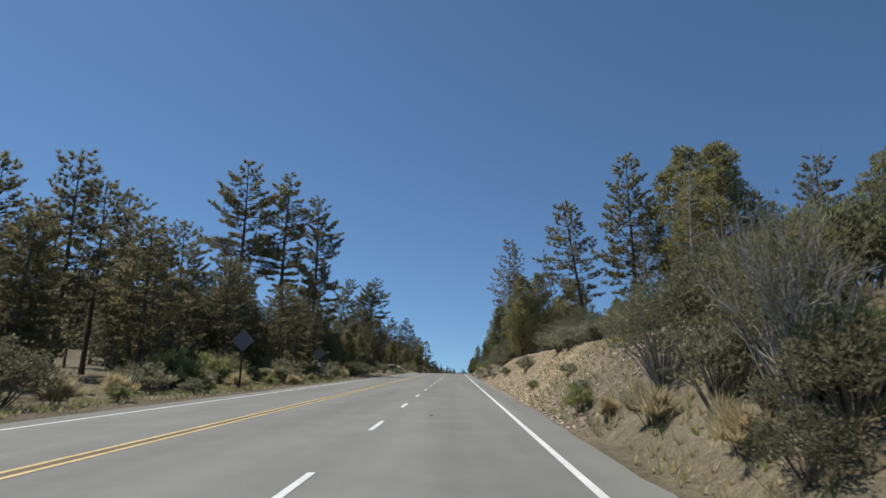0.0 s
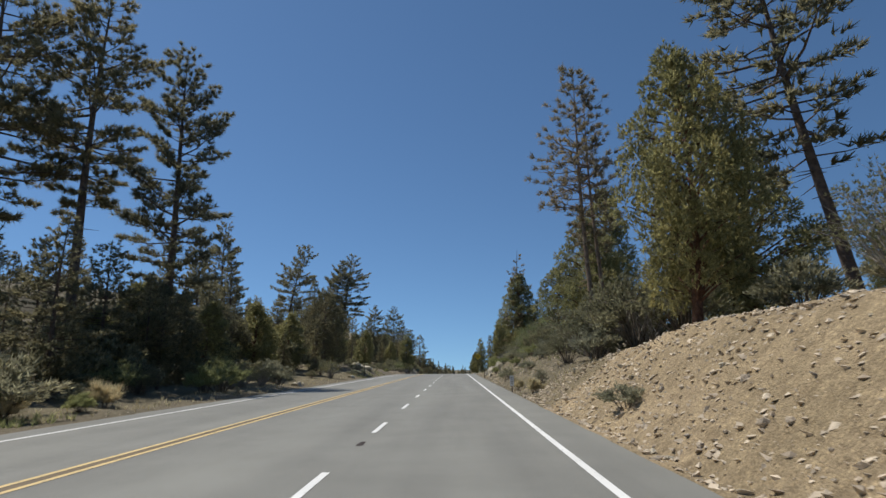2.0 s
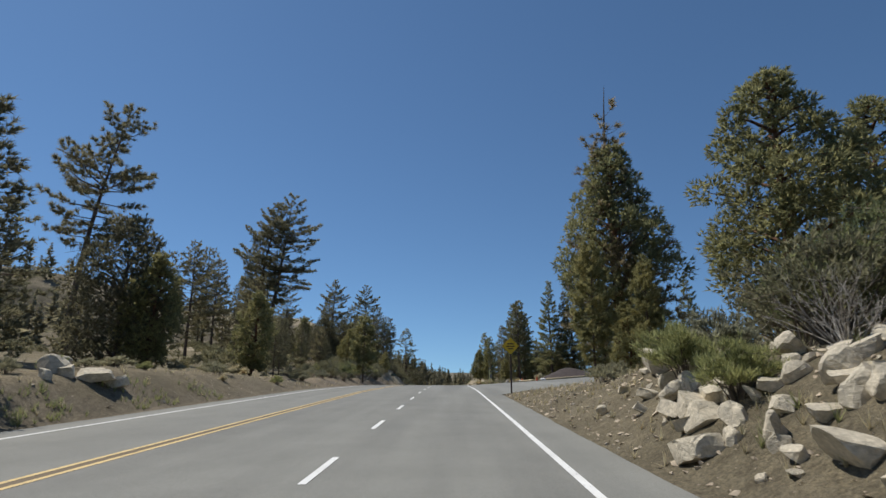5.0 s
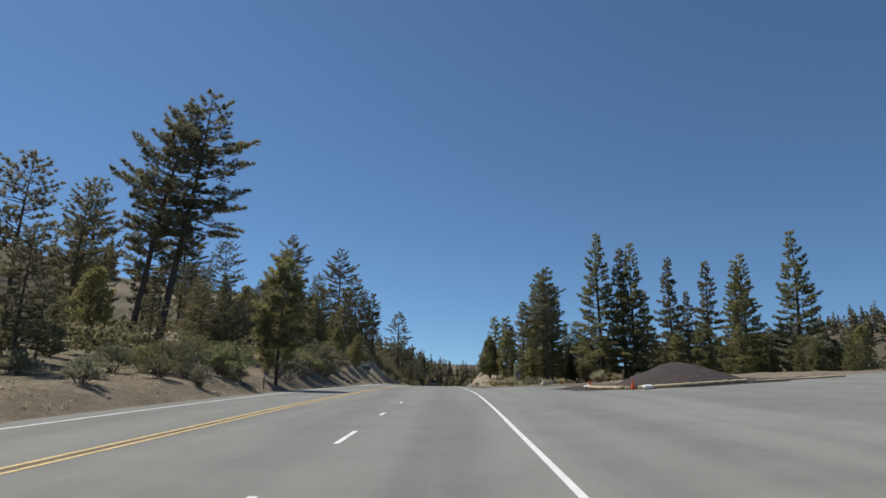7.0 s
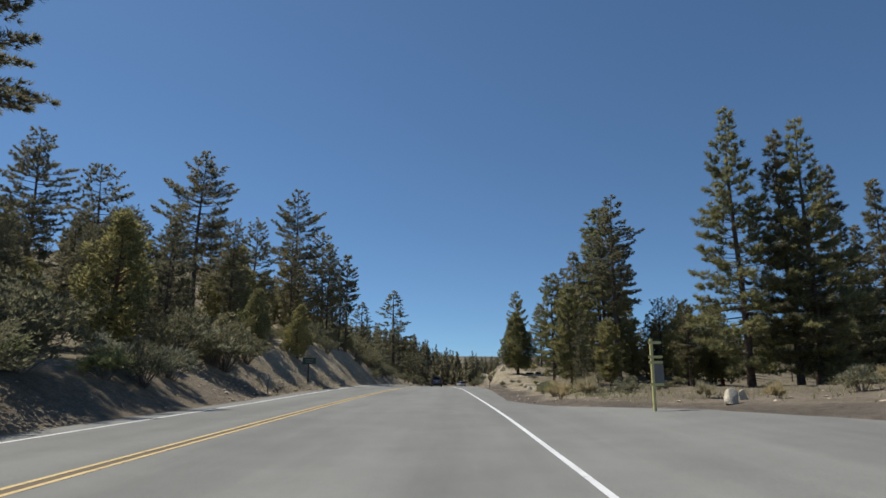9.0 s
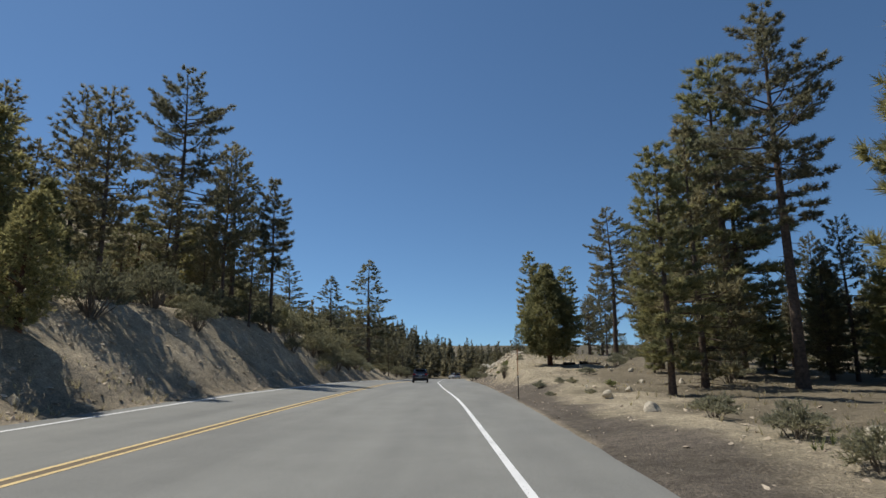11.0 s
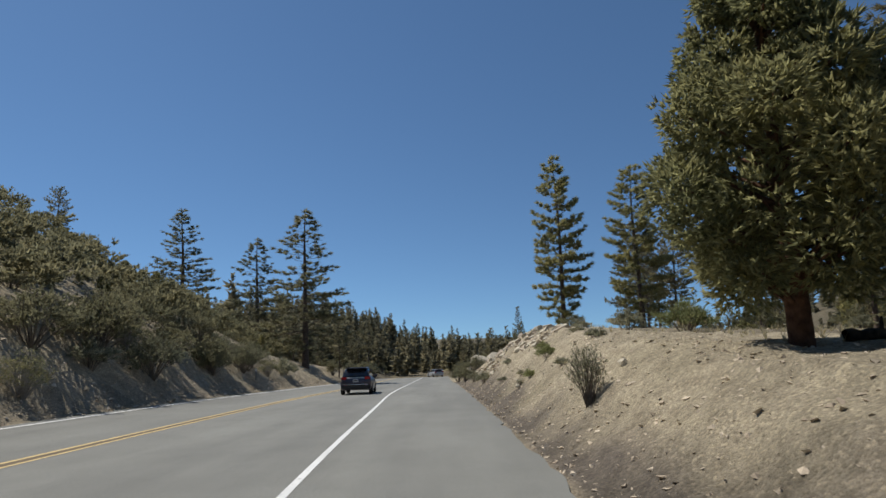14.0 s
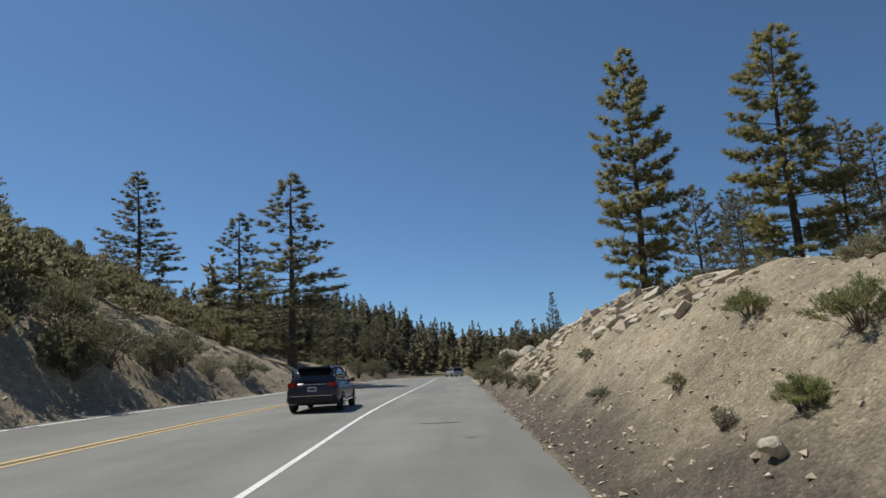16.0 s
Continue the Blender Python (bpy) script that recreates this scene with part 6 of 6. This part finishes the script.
def loft(sections):
    """Skin over closed rings of equal length."""
    bm = bmesh.new()
    rings = [[bm.verts.new(p) for p in ring] for ring in sections]
    n = len(rings[0])
    for a, b in zip(rings, rings[1:]):
        for i in range(n):
            bm.faces.new((a[i], a[(i + 1) % n], b[(i + 1) % n], b[i]))
    bm.faces.new(list(reversed(rings[0])))
    bm.faces.new(rings[-1])
    bmesh.ops.recalc_face_normals(bm, faces=bm.faces)
    for f in bm.faces:
        f.smooth = True
    return bm


def ring(y, zb, zt, w, inset=0.08, tuck=0.05):
    """Cross-section of a body, widest at mid height."""
    h = zt - zb
    half = [(0, zb), (w * 0.8, zb), (w - tuck, zb + 0.06), (w, zb + h * 0.38), (w * 0.995, zb + h * 0.62), (w - inset * 0.6, zt - 0.06), (w - inset - 0.06, zt), (0, zt)]
    pts = [(x, y, z) for x, z in half]
    return pts + [(-x, y, z) for x, z in reversed(half[1:-1])]


def car(name, x, y, turn, paint, label, H=1.61, L=4.8):
    z = ground_z(x, y + L / 2)
    slope = math.degrees(math.atan((ground_z(x, y + L) - ground_z(x, y)) / L))
    e = tagged(new(name), label, "car")
    e.matrix_basis = pose(x, y, ground_z(x, y), slope, 0, turn) @ Matrix.Scale(1.06 if name == "suv" else 1.0, 4)
    k = H / 1.61
    # rear at y = 0, nose at y = L
    body = [ring(0.0, 0.46, 0.86, 0.78), ring(0.06, 0.36, 1.0, 0.88), ring(0.25, 0.27, 1.06, 0.93), ring(1.0, 0.25, 1.06, 0.95), ring(2.4, 0.25, 1.03, 0.95), ring(3.45, 0.25, 1.0, 0.945),
            ring(4.05, 0.26, 0.93, 0.93), ring(4.5, 0.29, 0.82, 0.87), ring(L - 0.06, 0.33, 0.70, 0.74), ring(L, 0.40, 0.62, 0.66)]
    part("body", loft([[(a, b, c * k) for a, b, c in r] for r in body]), paint, e)
    cabin = [ring(0.16, 1.0, 1.10, 0.76), ring(0.34, 1.0, 1.40, 0.74, 0.12), ring(0.62, 1.0, 1.545, 0.73, 0.14), ring(1.5, 1.0, 1.575, 0.74, 0.15), ring(2.5, 0.98, 1.54, 0.75, 0.16), ring(3.0, 0.97, 1.36, 0.77, 0.16), ring(3.55, 0.95, 1.02, 0.80)]
    part("cabin_glass", loft([[(a * 1.06, b, c * k) for a, b, c in r] for r in cabin]), M["glass"], e, "dark tinted window glass")
    roof = [ring(0.36, 1.47, 1.52, 0.60), ring(0.7, 1.545, 1.60, 0.645), ring(1.5, 1.57, 1.625, 0.655), ring(2.45, 1.545, 1.59, 0.64), ring(2.7, 1.47, 1.52, 0.62)]
    part("roof", loft([[(a * 1.04, b, c * k) for a, b, c in r] for r in roof]), paint, e)
    part("spoiler", box(1.2, 0.28, 0.035, (0, 0.30, 1.555 * k), (-12, 0, 0), 0.012), paint, e)
    for s in (-1, 1):
        part("pillar", box(0.05, 0.10, 0.52, (s * 0.755, 0.33, 1.25 * k), (-22, s * 10, 0), 0.015), paint, e)
        part("pillar", box(0.04, 0.09, 0.5, (s * 0.765, 1.75, 1.27 * k), (4, s * 12, 0), 0.012), paint, e)
        part("pillar", box(0.04, 0.06, 0.72, (s * 0.735, 3.05, 1.25 * k), (52, s * 8, 0), 0.012), paint, e)
        lamp = part("tail_light", box(0.34, 0.16, 0.17, (s * 0.70, 0.075, 0.97 * k), (0, 0, s * 14), 0.03), M["tail"], e, "red tail light")
        part("reflector", box(0.22, 0.02, 0.05, (s * 0.66, 0.005, 0.56 * k), (0, 0, s * 8), 0.006), M["tail"], e)
        m = part("mirror", box(0.2, 0.11, 0.15, (s * 1.0, 3.0, 1.08 * k), (0, 0, s * 8), 0.03), paint, e)
        part("headlight", box(0.3, 0.25, 0.14, (s * 0.68, L - 0.26, 0.74 * k), (0, 0, -s * 22), 0.03), M["glass"], e)
        for hy in (1.35, 2.35):
            part("door_handle", box(0.03, 0.2, 0.03, (s * 0.945, hy, 0.93 * k), bevel=0.008), paint, e)
        part("rocker_trim", box(0.03, 2.3, 0.05, (s * 0.945, 2.35, 0.36 * k), bevel=0.01), M["chrome"], e, "bright sill trim strip")
        part("roof_rail", box(0.03, 1.5, 0.03, (s * 0.60, 1.5, 1.63 * k), bevel=0.01), M["black"], e)
        for wy in (0.98, 3.78):
            part("wheel_arch", rod(0.41, 0.08, (s * 0.915 - 0.04 * s - 0.04, wy, 0.37), (0, 90, 0), seg=28), M["black"], e)
            wbm = bmesh.new()
            bmesh.ops.create_cone(wbm, cap_ends=True, segments=28, radius1=0.36, radius2=0.36, depth=0.22)
            bmesh.ops.bevel(wbm, geom=[q for q in wbm.edges if abs(q.verts[0].co.z - q.verts[1].co.z) < 1e-4], offset=0.04, segments=2, affect="EDGES")
            bmesh.ops.transform(wbm, matrix=pose(s * 0.855, wy, 0.36, 0, 90, 0), verts=wbm.verts)
            w = part("wheel", wbm, M["tyre"], e, "black tyre on alloy wheel")
            part("rim", rod(0.075, 0.02, (s * 0.968 - 0.01, wy, 0.36), (0, 90, 0), seg=16), M["rim"], w)
            for q in range(5):
                a = q * 72
                part("spoke", box(0.02, 0.075, 0.24, (s * 0.964, wy - 0.135 * math.sin(radians(a)), 0.36 + 0.135 * math.cos(radians(a))), (a, 0, 0), 0.006), M["rim"], w)
    part("bumper", box(1.74, 0.14, 0.26, (0, 0.02, 0.48 * k), bevel=0.05), M["black"] if paint is M["car_paint"] else paint, e)
    part("chrome_strip", box(1.0, 0.02, 0.03, (0, 0.03, 0.985 * k), bevel=0.006), M["chrome"], e)
    part("bumper_strip", box(1.5, 0.02, 0.02, (0, -0.055, 0.60 * k)), M["chrome"], e)
    p = part("number_plate", box(0.32, 0.012, 0.16, (0, 0.005, 0.82 * k)), M["plate"], e)
    part("plate_bar", box(0.24, 0.004, 0.06, (0, -0.004, 0.82 * k)), M["ink"], e)
    part("wiper", box(0.45, 0.02, 0.02, (-0.1, 0.13, 1.12 * k), (0, -6, 0)), M["black"], e)
    return e


boulders()
roadside()
turnout_things()
car("suv", -4.78, 272.0, 3.0, M["car_paint"], "dark metallic crossover car driving on the highway")
car("sedan", 0.3, 340.0, 20.0, M["silver_paint"], "silver sedan parked on the far shoulder", 1.42, 4.6)
grasses()
far_woods()
stones()
